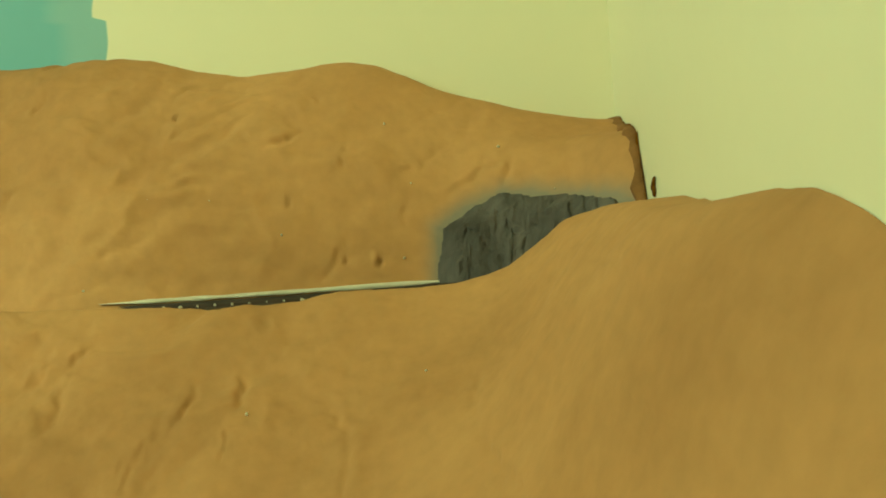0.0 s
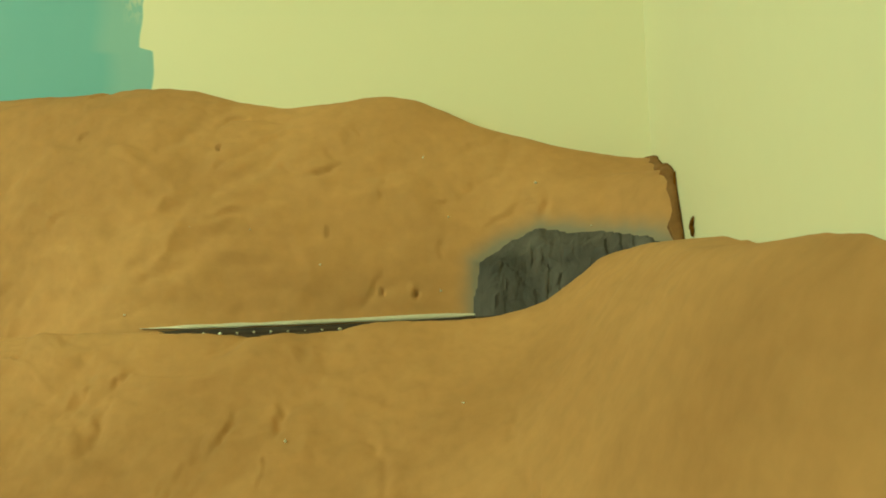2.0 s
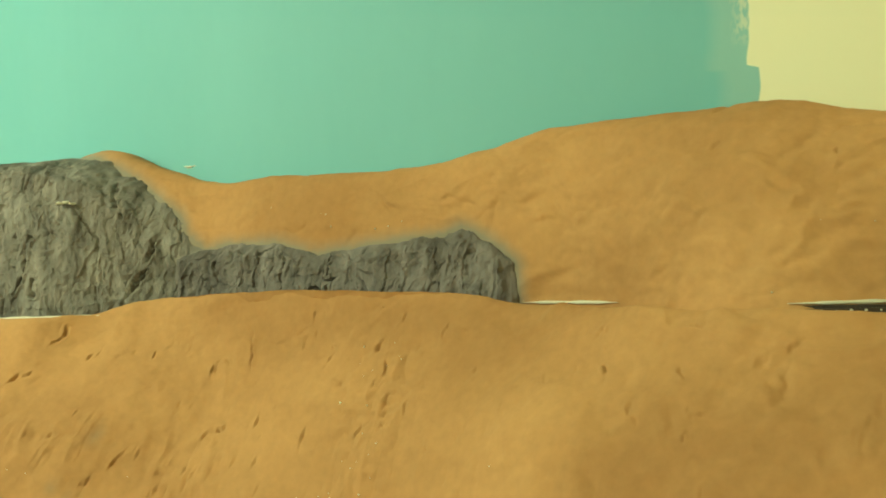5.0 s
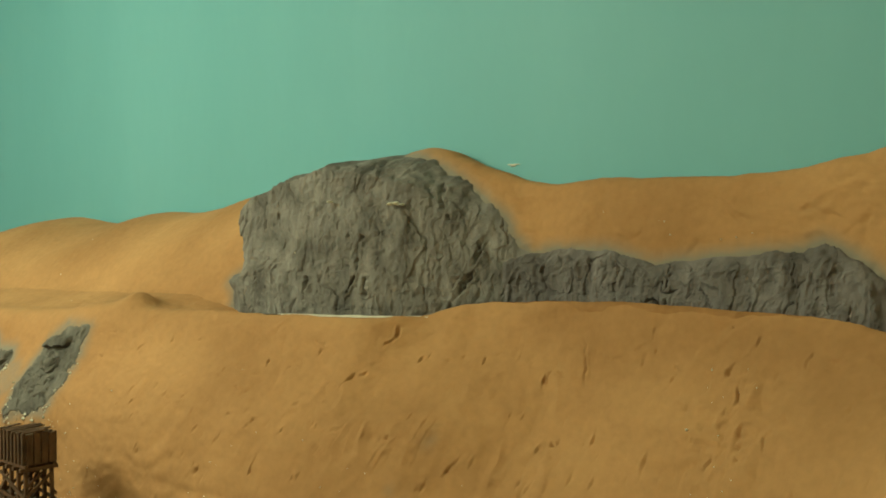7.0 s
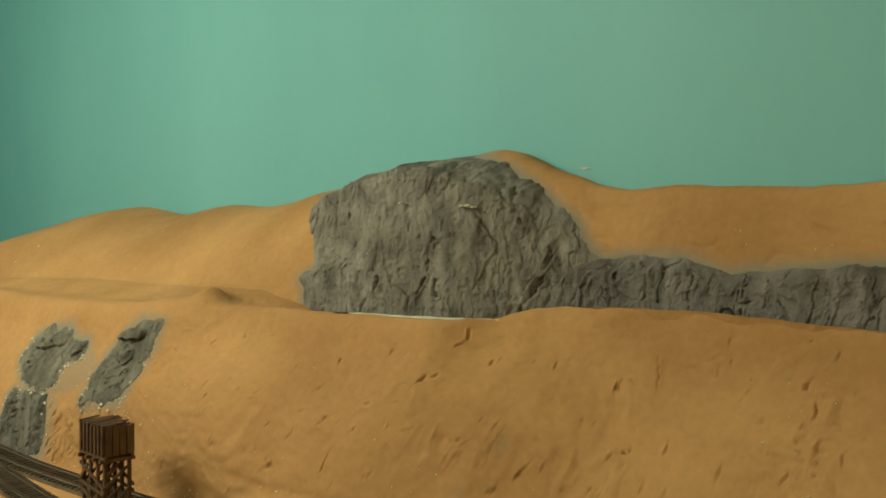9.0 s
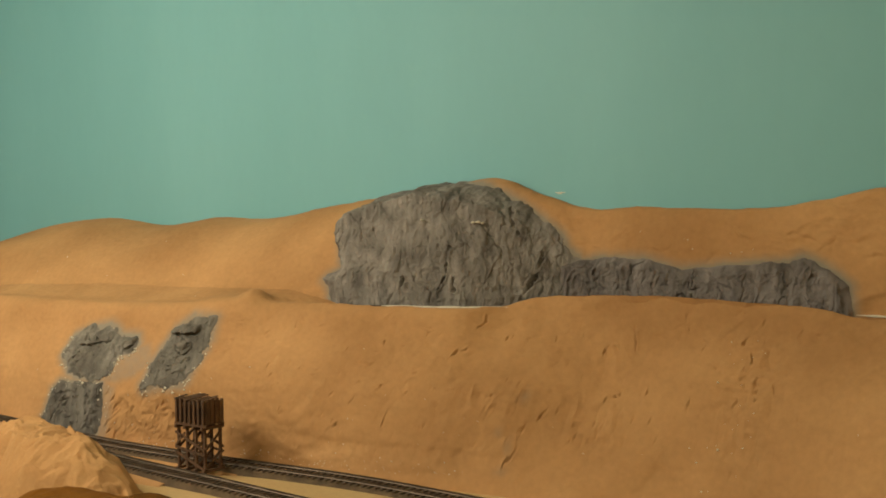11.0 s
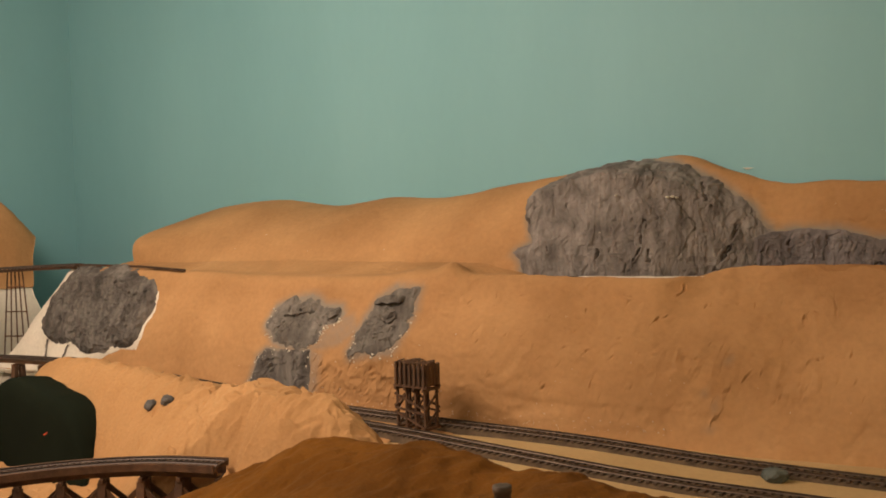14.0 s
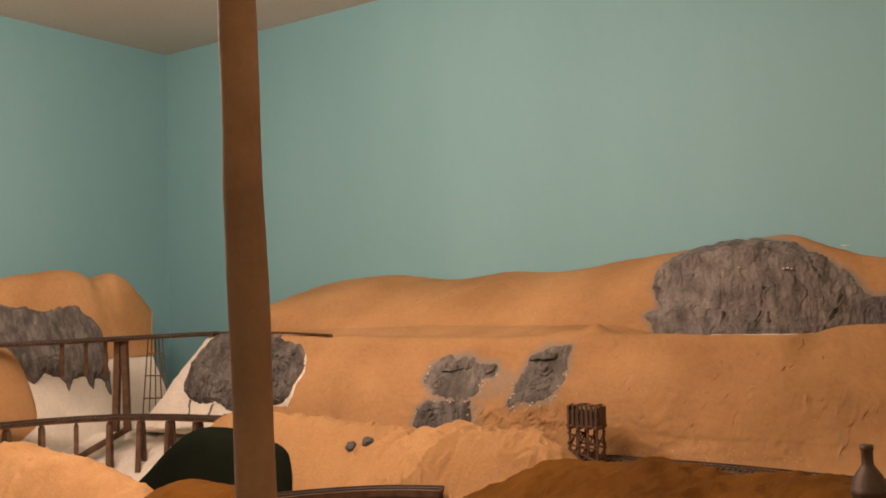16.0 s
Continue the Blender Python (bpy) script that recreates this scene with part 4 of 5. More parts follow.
EARTH_TOP = curve_of([(-2.02, 0.76), (-1.95, 0.835), (-1.89, 0.885), (-1.77, 0.932), (-1.65, 0.972), (-1.57, 0.978), (-1.47, 0.988), (-1.39, 0.985), (-1.32, 0.974), (-1.24, 0.985), (-1.16, 0.996), (-1.08, 1.0), (-0.93, 0.995), (-0.78, 0.985), (-0.4, 0.98), (0.0, 0.985)])
mound("brown_mound", -2.02, XR - 0.001, -1.5, -0.76, ridge_hill(EARTH_TOP, curve_of([(-2.0, -0.955), (-1.45, -0.955), (-1.25, -1.02), (-1.05, -1.1), (0.0, -1.1)]), curve_of([(-1.9, 0.18), (-1.45, 0.2), (-1.1, 0.33), (0.0, 0.33)]), curve_of([(-1.98, 0.2), (-1.9, 0.27), (-1.7, 0.37), (-1.45, 0.55), (-1.1, 0.4), (0.0, 0.4)]), 0.80, 2.2, 1.6), EARTH, "dark brown earth mound in front of the tracks", seed=5, floor=0.72, relief=(0.008, 0.005), step=0.005)
BANK_TOP = curve_of([(-1.95, 0.72), (-1.845, 0.815), (-1.69, 0.9), (-1.575, 0.94), (-1.49, 0.96), (-1.39, 0.966), (-1.3, 0.968), (-1.2, 0.955), (-1.1, 0.936), (-1.0, 0.928), (-0.9, 0.932), (-0.8, 0.944), (-0.6, 0.952), (0.0, 0.955)])
BANK_MARKS = [(mark_rng.uniform(-1.7, -0.3), mark_rng.uniform(-1.9, -1.35), mark_rng.uniform(0.008, 0.028), mark_rng.uniform(-40, 60), mark_rng.uniform(0.002, 0.006)) for _ in range(240)]
mound("sand_bank", -1.95, XR - 0.001, -2.1, -1.03, ridge_hill(BANK_TOP, curve_of([(-1.25, -1.58), (-1.1, -1.48), (-1.0, -1.38), (-0.9, -1.29), (-0.75, -1.26), (0.0, -1.26)]), curve_of([(-1.25, 0.34), (-0.95, 0.22)]), 0.5, 0.78, 2.6, 2.2), SAND, "pale sand bank along the layout edge", seed=7, floor=0.70, relief=(0.006, 0.005), step=0.0034, marks=BANK_MARKS)
mound("brown_hump", -2.75, -1.85, -1.62, -1.1, lambda x, y: most(0.66 + 0.285 * bell(x, y, -2.27, -1.35, 0.28, 0.16, 0, 3), 0.64 + 0.23 * bell(x, y, -2.06, -1.3, 0.19, 0.12, 0, 2.5)), EARTH, "dark brown earth hump beside the trestle", seed=11, floor=0.70)
HUMP_MARKS = [(mark_rng.uniform(-3.0, -2.4), mark_rng.uniform(-1.45, -1.2), mark_rng.uniform(0.015, 0.05), mark_rng.uniform(-30, 40), mark_rng.uniform(0.003, 0.008)) for _ in range(40)]
mound("sand_hump", -3.6, -2.1, -1.6, -1.05, lambda x, y: 0.66 + 0.315 * bell(x, y, -2.98, -1.32, 0.8, 0.16, 0, 3.0), SAND, "pale sand hump at the front of the railway", seed=13, floor=0.70, step=0.005, relief=(0.01, 0.007), marks=HUMP_MARKS)
mound("trestle_gully", -2.75, -1.9, -1.3, -0.95, lambda x, y: 0.757 + 0.0 * x, SAND, "sandy gully floor under the wooden trestle", seed=17, floor=0.70)
mound("plaster_gully", -3.66, -2.9, -1.35, -0.5, lambda x, y: 0.775 + 0.05 * np.clip((-3.25 - x) / 0.3, 0, 1) + 0.10 * np.clip((y + 0.72) / 0.2, 0, 1), PLASTER, "bare white plaster gully under the corner bridges", seed=18, floor=0.70, relief=(0.02, 0.012))
mound("corner_hill", -3.8, -3.52, -1.6, -0.68, lambda x, y: 0.68 + 0.535 / (1 + np.exp((x + 3.59) / 0.012)) / (1 + np.exp((y + 0.81) / 0.035)), CLAY, "tan plaster hill in the room's corner", seed=19, floor=0.74, step=0.005)

# ---- hill along the other wall ----
WEST_Z = curve_of([(-1.6, 1.3), (-1.2, 1.37), (-0.93, 1.39), (-0.75, 1.425), (-0.62, 1.438), (-0.55, 1.43), (-0.49, 1.398), (-0.455, 1.405), (-0.42, 1.428), (-0.38, 1.42), (-0.328, 1.381), (-0.28, 1.33), (-0.231, 1.275), (-0.2, 1.22)])
tan_side, _ = sheet("west_hill", -1.6, [-0.2, -0.22, -0.26, -0.31, -0.335], 260, 60,
                       [(lambda y: 0 * y + XW + 0.004, lambda y: WEST_Z(y) - 0.05), (lambda y: 0 * y + XL + 0.12, WEST_Z), (lambda y: 0 * y + XL + 0.22, lambda y: WEST_Z(y) - 0.015), (lambda y: 0 * y + XL + 0.29, lambda y: 1.19 + 0.35 * (WEST_Z(y) - 1.25)), (lambda y: 0 * y + XL + 0.33, lambda y: 1.13 + 0 * y)],
                       CLAY, (0.012, 0.006, 0.0006), (), 21.0, lambda p: np.zeros(len(p)), close=(XW, 1.0), swap=True)
tagged(tan_side, "tan plaster hill along the turquoise corner wall", "hill", kind="structure")
white_side, _ = sheet("plaster_skirt", -1.6, [-0.34, -0.335, -0.3, -0.25], 200, 60,
                          [(lambda y: 0 * y + XL + 0.315, lambda y: 1.15 + 0 * y), (lambda y: 0 * y + XL + 0.335, lambda y: 1.1 + 0 * y), (lambda y: 0 * y + XL + 0.38, lambda y: 0.95 + 0 * y), (lambda y: 0 * y + XL + 0.45, lambda y: 0.7 + 0 * y)],
                          PLASTER, (0.006, 0.004, 0.0006), (), 25.0, close=(XL, 0.7), swap=True)
tagged(white_side, "bare white plaster skirt below the corner hill", "plaster", kind="structure")


def west_x(z):
    return np.interp(z, [0.7, 0.95, 1.1, 1.15, 1.23, 1.38], [XL + 0.45, XL + 0.38, XL + 0.336, XL + 0.325, XL + 0.29, XL + 0.225])


def side_rock(name, ring, material, thick, label, step=0.004, seed=0.0):
    """A rock face on the corner hill: the outline is in y and z."""
    surface = lambda v, z: -west_x(z)  # noqa: E731
    ob = rock_face(name, ring, surface, material, thick, label, step, seed=seed)
    for v in ob.data.vertices:
        v.co = (-v.co.y, v.co.x, v.co.z)
    ob.data.update()
    return ob


side_rock("rock_wall", [(-1.15, 1.33), (-0.9, 1.33), (-0.75, 1.31), (-0.67, 1.328), (-0.605, 1.325), (-0.56, 1.28), (-0.541, 1.243), (-0.53, 1.185), (-0.535, 1.1), (-0.545, 0.955), (-0.565, 1.05), (-0.6, 1.07), (-0.615, 1.02), (-0.635, 1.075), (-0.69, 1.07), (-0.71, 1.02), (-0.73, 1.08), (-0.79, 1.1), (-0.83, 1.06), (-0.88, 1.1), (-1.15, 1.05)],
          DARKROCK, 0.02, "dark grey rock wall with ragged lower edge, behind the bridge", seed=33)

# ---- track ----
def along(points, step):
    """Even steps along a smooth line through points: places and headings."""
    p = np.array(points, float)
    s = np.r_[0, np.cumsum(np.linalg.norm(np.diff(p, axis=0), axis=1))]
    fs = [curve_of(list(zip(s, p[:, k]))) for k in range(3)]
    u = np.linspace(0, s[-1], max(int(s[-1] / step), 2) + 1)
    q = np.stack([f(u) for f in fs], -1)
    for _ in range(3):
        q[1:-1] = 0.25 * q[:-2] + 0.5 * q[1:-1] + 0.25 * q[2:]
    d = np.gradient(q, axis=0)
    return q, d / np.linalg.norm(d, axis=1, keepdims=True)


def rail_bar(points, side, gauge, bank, w=0.0024, h=0.0045, lift=0.004):
    q, d = along(points, 0.012)
    n = np.stack([-d[:, 1], d[:, 0], 0 * d[:, 0]], -1)
    n /= np.linalg.norm(n, axis=1, keepdims=True)
    q = q + n * side * gauge / 2 + np.array([0, 0, 1]) * (lift + side * gauge / 2 * math.tan(radians(bank)))
    verts, faces = [], []
    for c, m in zip(q, n):
        for a, b in ((-1, 0), (-0.35, 0.35), (-0.5, 0.7), (-0.5, 1), (0.5, 1), (0.5, 0.7), (0.35, 0.35), (1, 0)):
            verts.append(c + m * a * w * 0.8 + np.array([0, 0, b * h]))
    k = 8
    for i in range(len(q) - 1):
        faces += [[i * k + j, i * k + (j + 1) % k, (i + 1) * k + (j + 1) % k, (i + 1) * k + j] for j in range(k)]
    faces += [list(range(k)), list(range((len(q) - 1) * k, len(q) * k))]
    return verts, faces


def sleeper_mesh(length, width, height, name):
    bm = bmesh.new()
    box(bm, (-width / 2, -length / 2, 0), (width / 2, length / 2, height), 0.0008)
    me = bpy.data.meshes.new(name)
    bm.to_mesh(me)
    bm.free()
    me.materials.append(TIE)
    return me


TIE_MESH = sleeper_mesh(0.054, 0.0065, 0.004, "tie")
ROADBED = make("dark_roadbed", ((0.085, 0.059, 0.036), (0.15, 0.106, 0.064)), 0.95, scale=40.0, bump=0.5, fine=260)


DULLRAIL = make("weathered_rail", ((0.05, 0.036, 0.028), (0.09, 0.066, 0.052)), 0.5, metal=0.3, scale=30.0, fine=200)


def railway(points, label, gauge=0.032, bank=0.0, spacing=0.0135, bed=True, ties=(-99, 99), rails=None, bed_drop=0.0):
    """A length of track: two rails on wooden ties over a strip of roadbed."""
    t = thing("railway_track", label, "railway track", group="model railway tracks")
    for side in (-1, 1):
        mesh_of("rail", *rail_bar(points, side, gauge, bank), rails or RAIL, t, smooth=False, label="dull dark rail" if rails else "worn nickel rail")
    q, d = along(points, spacing)
    r = random.Random(len(points))
    for c, e in zip(q, d):
        if ties[0] < c[0] < ties[1]:
            o = new("tie", TIE_MESH)
            o.parent = t
            o.matrix_basis = Matrix.Translation(c) @ pose(0, 0, 0, bank, 0, math.degrees(math.atan2(e[1], e[0])) + r.uniform(-1.5, 1.5))
    if bed:
        q, d = along(points, 0.02)
        n = np.stack([-d[:, 1], d[:, 0], np.zeros(len(d))], -1)
        up = np.array([0, 0, 1.0])
        verts, faces = [], []
        tilt = math.tan(radians(bank))
        for c, m in zip(q, n):
            for a, b in ((-0.031, -0.018), (-0.025, 0.001), (0.025, 0.001), (0.031, -0.018)):
                verts.append(c + m * a + up * (b - bed_drop + a * tilt))
        for i in range(len(q) - 1):
            faces += [[i * 4 + j, i * 4 + j + 1, i * 4 + j + 5, i * 4 + j + 4] for j in range(3)]
        mesh_of("roadbed", verts, faces, ROADBED, t, smooth=False, label="dark cork roadbed strip")
    return t


def track_bank(points, label):
    """A low bank of painted plaster that carries a track above the board."""
    q, d = along(points, 0.012)
    n = np.stack([-d[:, 1], d[:, 0], np.zeros(len(d))], -1)
    verts, faces = [], []
    section = ((-0.095, -0.06), (-0.06, -0.022), (-0.034, -0.005), (0.034, -0.005), (0.06, -0.022), (0.095, -0.06))
    for c, m in zip(q, n):
        for a, b in section:
            v = c + m * a + np.array([0, 0, b])
            verts.append(v + np.array([0, 0, 0.004]) * (abs(a) > 0.04) * float(fbm(v[None], 0.05, 3)[0]))
    k = len(section)
    for i in range(len(q) - 1):
        faces += [[i * k + j, i * k + j + 1, i * k + k + j + 1, i * k + k + j] for j in range(k - 1)]
    tagged(mesh_of("track_bank", verts, faces, CLAY), label, "bank", kind="structure")


track_bank([(-1.75, -0.478, 0.9), (-1.84, -0.50, 0.906), (-2.1, -0.54, 0.917), (-2.27, -0.56, 0.929), (-2.6, -0.575, 0.944), (-2.9, -0.59, 0.957)], "low tan bank carrying the rising track")
track_bank([(-1.8, -0.606, 0.902), (-1.91, -0.605, 0.908), (-2.06, -0.6, 0.913), (-2.22, -0.595, 0.921)], "low tan bank where the tracks join")
railway([(-0.4, -0.36, 0.884), (-0.7, -0.38, 0.884), (-0.96, -0.395, 0.884), (-1.18, -0.415, 0.886), (-1.48, -0.437, 0.896), (-1.84, -0.50, 0.908), (-2.1, -0.54, 0.918), (-2.27, -0.56, 0.93), (-2.6, -0.575, 0.945), (-2.9, -0.59, 0.958), (-3.02, -0.60, 0.962)],
        "model track along the foot of the tan hillside")
railway([(-0.5, -0.52, 0.884), (-0.9, -0.555, 0.884), (-1.2, -0.585, 0.886), (-1.46, -0.6, 0.895), (-1.68, -0.605, 0.903), (-1.91, -0.605, 0.909), (-2.06, -0.6, 0.914), (-2.22, -0.595, 0.922)],
        "second model track curving beside the water tower")
railway([(-1.735, -0.25, 1.185), (-1.68, -0.243, 1.188), (-1.6, -0.23, 1.19), (-1.5, -0.203, 1.19), (-1.42, -0.175, 1.19)],
        "upper model track half buried below the grey cliff", bed=False)
railway([(-0.425, -0.19, 1.182), (-0.4, -0.195, 1.183), (-0.28, -0.195, 1.183), (-0.15, -0.185, 1.185), (-0.05, -0.2, 1.186)],
        "upper model track behind the hillside crest near the rock cut", bank=4.0, rails=DULLRAIL, bed_drop=0.003)

# ---- water tower ----
def water_tower(x, y, z):
    """An open-topped slatted tank on four braced bents; (x, y) is the corner of its footprint."""
    t = thing("water_tower", "small dark brown wooden water tower on braced timber legs", "water tower", (x, y, z))
    W, D, H, K = 0.08, 0.046, 0.137, 0.083
    r = random.Random(3)
    for i in range(4):
        px = 0.004 + (W - 0.008) * i / 3
        for py in (0.004, D - 0.004):
            bm = bmesh.new()
            beam(bm, (px, py, 0.003), (px, py, K), 0.0052, 0.0052, 0.0006)
            part("leg", bm, WOOD, t)
        bm = bmesh.new()
        beam(bm, (px, -0.004, 0.0025), (px, D + 0.004, 0.0025), 0.007, 0.005, 0.0006)
        part("sill", bm, WOOD, t)
        bm = bmesh.new()
        beam(bm, (px, -0.005, K), (px, D + 0.005, K), 0.006, 0.006, 0.0006)
        part("cap", bm, WOOD, t)
        for k in range(2):
            bm = bmesh.new()
            beam(bm, (px + 0.003, 0.003, 0.008 + 0.036 * k), (px + 0.003, D - 0.003, 0.04 + 0.036 * k), 0.0026, 0.004)
            part("cross_brace", bm, WOOD, t)
    for py in (-0.0005, D + 0.0005):
        for a, b in (((0.0, 0.072), (W, 0.043)), ((0.0, 0.043), (W, 0.034)), ((0.0, 0.034), (W, 0.006)), ((0.0, 0.046), (0.026, 0.072))):
            bm = bmesh.new()
            beam(bm, (a[0], py, a[1]), (b[0], py, b[1]), 0.0024, 0.0045)
            part("brace", bm, WOOD, t)
    for py in (0.002, D - 0.002):
        bm = bmesh.new()
        beam(bm, (-0.004, py, K + 0.005), (W + 0.004, py, K + 0.005), 0.005, 0.005, 0.0006)
        part("girder", bm, WOOD, t)
    tank = new("tank")
    tank.parent = t
    top = H - 0.003
    bm = bmesh.new()
    box(bm, (0.003, 0.003, K + 0.008), (W - 0.003, D - 0.003, top - 0.01), 0.0006)
    part("inner_box", bm, TIE, tank, "dark inside of the tank")
    for i in range(7):
        px = 0.001 + (W - 0.006) * i / 6
        for py in (0.0, D):
            bm = bmesh.new()
            box(bm, (px, py - 0.0025, K + 0.007), (px + 0.0055, py + 0.0025, top + r.uniform(-0.001, 0.002)), 0.0006)
            part("plank", bm, WOOD, tank)
    for i in range(4):
        py = 0.003 + (D - 0.013) * i / 3
        for px in (0.0, W):
            bm = bmesh.new()
            box(bm, (px - 0.0022, py, K + 0.007), (px + 0.0022, py + 0.0095, top + r.uniform(-0.001, 0.002)), 0.0006)
            part("plank", bm, WOOD, tank)
    for i in range(7):
        px = 0.003 + (W - 0.008) * i / 6 + r.uniform(-0.002, 0.002)
        bm = bmesh.new()
        beam(bm, (px, -0.003 + r.uniform(-0.004, 0.002), top + 0.0015), (px + r.uniform(-0.006, 0.008), D * r.uniform(0.6, 1.1), top + r.uniform(0.002, 0.005)), 0.006, 0.0018)
        part("lid_board", bm, WOOD, t)
    return t


water_tower(-1.845, -0.568, 0.905)

# ---- trestles ----
def trestle(name, points, label, floor, every=0.09, legs=2, splay=0.012, deep=0.01, track=True, width=0.03, post=0.007, skip=(), brace=0.006, long_braces=True, crossed=False, guard=False):
    """A timber bridge: stringers on braced bents down to the ground, with track on top."""
    t = thing(name, label, "trestle bridge")
    q, d = along(points, 0.02)
    n = np.stack([-d[:, 1], d[:, 0], 0 * d[:, 0]], -1)
    for side in (-1, 1):
        verts, faces = [], []
        for c, m in zip(q, n):
            for a, b in ((-0.003, -deep), (0.003, -deep), (0.003, 0), (-0.003, 0)):
                verts.append(c + m * (side * width / 2 + a) + np.array([0, 0, b]))
        for i in range(len(q) - 1):
            faces += [[i * 4 + j, i * 4 + (j + 1) % 4, i * 4 + 4 + (j + 1) % 4, i * 4 + 4 + j] for j in range(4)]
        faces += [[0, 1, 2, 3], [len(verts) - 4 + j for j in range(4)]]
        mesh_of("stringer", verts, faces, WOOD, t, smooth=False)
        if track:
            mesh_of("rail", *rail_bar(points, side, 0.03, 0.0), DULLRAIL, t, smooth=False, label="thin dull brown rail")
    for side in (-1, 1) if guard else ():
        verts, faces = [], []
        for c, m in zip(q, n):
            for a, b in ((-0.003, -0.008), (0.003, -0.008), (0.003, 0.006), (-0.003, 0.006)):
                verts.append(c + m * (side * 0.03 + a) + np.array([0, 0, b]))
        for i in range(len(q) - 1):
            faces += [[i * 4 + j, i * 4 + (j + 1) % 4, i * 4 + 4 + (j + 1) % 4, i * 4 + 4 + j] for j in range(4)]
        faces += [[0, 1, 2, 3], [len(verts) - 4 + j for j in range(4)]]
        mesh_of("guard_timber", verts, faces, WOOD, t, smooth=False)
    if track:
        for c, e in zip(*along(points, 0.011)):
            o = new("tie", TIE_MESH)
            o.parent = t
            o.matrix_basis = Matrix.Translation(c) @ pose(0, 0, 0, 0, 0, math.degrees(math.atan2(e[1], e[0])))
    q, d = along(points, every)
    last = None
    for i, (c, e) in enumerate(zip(q, d)):
        if i in skip:
            last = None
            continue
        m = Vector((-e[1], e[0], 0)).normalized()
        c = Vector(c) - Vector((0, 0, deep))
        z0 = floor(c.x, c.y) if callable(floor) else floor
        bent = new("bent")
        bent.parent = t
        bm = bmesh.new()
        beam(bm, c - m * (width / 2 + 0.008) - Vector((0, 0, 0.004)), c + m * (width / 2 + 0.008) - Vector((0, 0, 0.004)), 0.008, 0.008, 0.0008)
        part("cap", bm, WOOD, bent)
        feet = []
        for k in range(legs):
            s = (k / (legs - 1) - 0.5) * 2
            a, b = c + m * s * width * 0.42 - Vector((0, 0, 0.008)), c + m * s * (width * 0.5 + splay)
            b.z = z0
            bm = bmesh.new()
            beam(bm, b, a, post, post, 0.0008)
            part("post", bm, WOOD, bent)
            feet.append((a, b))
        bm = bmesh.new()
        (a0, b0), (a1, b1) = feet[0], feet[-1]
        beam(bm, a0.lerp(b0, 0.15), a1.lerp(b1, 0.75), brace / 2, brace)
        part("sway_brace", bm, WOOD, bent)
        bm = bmesh.new()
        beam(bm, a1.lerp(b1, 0.15), a0.lerp(b0, 0.75), brace / 2, brace)
        part("sway_brace", bm, WOOD, bent)
        if last and long_braces:
            for (la, lb), (ca, cb) in ((last[0], feet[0]), (last[-1], feet[-1])):
                bm = bmesh.new()
                beam(bm, la.lerp(lb, 0.1), ca.lerp(cb, 0.8), brace / 2, brace)
                part("long_brace", bm, WOOD, t)
                bm = bmesh.new()
                beam(bm, la.lerp(lb, 0.62), ca.lerp(cb, 0.62), brace / 2, brace)
                part("girt", bm, WOOD, t)
                if crossed:
                    bm = bmesh.new()
                    beam(bm, la.lerp(lb, 0.8), ca.lerp(cb, 0.1), brace / 2, brace)
                    part("long_brace", bm, WOOD, t)
        last = feet
    return t


trestle("trestle_bridge", [(-1.985, -0.908, 0.881), (-2.1, -0.965, 0.882), (-2.2, -1.06, 0.882), (-2.27, -1.17, 0.881), (-2.32, -1.3, 0.88)], "dark brown curved wooden trestle over a sandy gully", 0.752, every=0.075, legs=3, post=0.015, deep=0.02, width=0.036, brace=0.01, crossed=True, guard=True)
bridge = trestle("upper_bridge", [(-3.22, -0.428, 1.21), (-3.28, -0.448, 1.209), (-3.36, -0.51, 1.206), (-3.43, -0.63, 1.203), (-3.475, -0.8, 1.2), (-3.54, -0.93, 1.198), (-3.6, -1.0, 1.197)],
        "long dark brown timber bridge across the plastered corner", 0.9, every=0.14, deep=0.007, skip=range(40))
mesh_of("approach_timber", *rail_bar([(-2.72, -0.42, 1.203), (-2.95, -0.415, 1.21), (-3.23, -0.43, 1.212)], 0, 0.0, 0.0, w=0.009, h=0.006, lift=0.0), WOOD, bridge, smooth=False)
trestle("lower_trestle", [(-3.0, -0.6, 0.958), (-3.14, -0.615, 0.957), (-3.34, -0.68, 0.957), (-3.46, -0.81, 0.957), (-3.53, -0.99, 0.957), (-3.55, -1.2, 0.957)],
        "dark brown wooden trestle low over white plaster", lambda x, y: 0.79, every=0.1, legs=2, skip=(0,), post=0.014, long_braces=False)

for name, place, across, count, size, foot in (("thick_bent", (-3.447, -0.635), 0.022, 2, 0.02, 0.90), ("thin_bent", (-3.405, -0.53), 0.05, 5, 0.0035, 0.93)):
    bent = new(name)
    bent.parent = bridge
    for k in range(count):
        u = (k / (count - 1) - 0.5) * across
        bm = bmesh.new()
        beam(bm, (place[0] + u * 1.6, place[1] + u * 0.9, foot), (place[0] + u * 0.8, place[1] + u * 0.5, 1.2), size, size, 0.0005)
        part("post", bm, WOOD, bent)
    if count > 2:
        for zz, k in ((1.0, 1.45), (1.075, 1.25), (1.15, 1.0)):
            bm = bmesh.new()
            beam(bm, (place[0] - across * 0.5 * k, place[1] - across * 0.3 * k, zz), (place[0] + across * 0.5 * k, place[1] + across * 0.3 * k, zz), 0.003, 0.004)
            part("girt", bm, WOOD, bent)

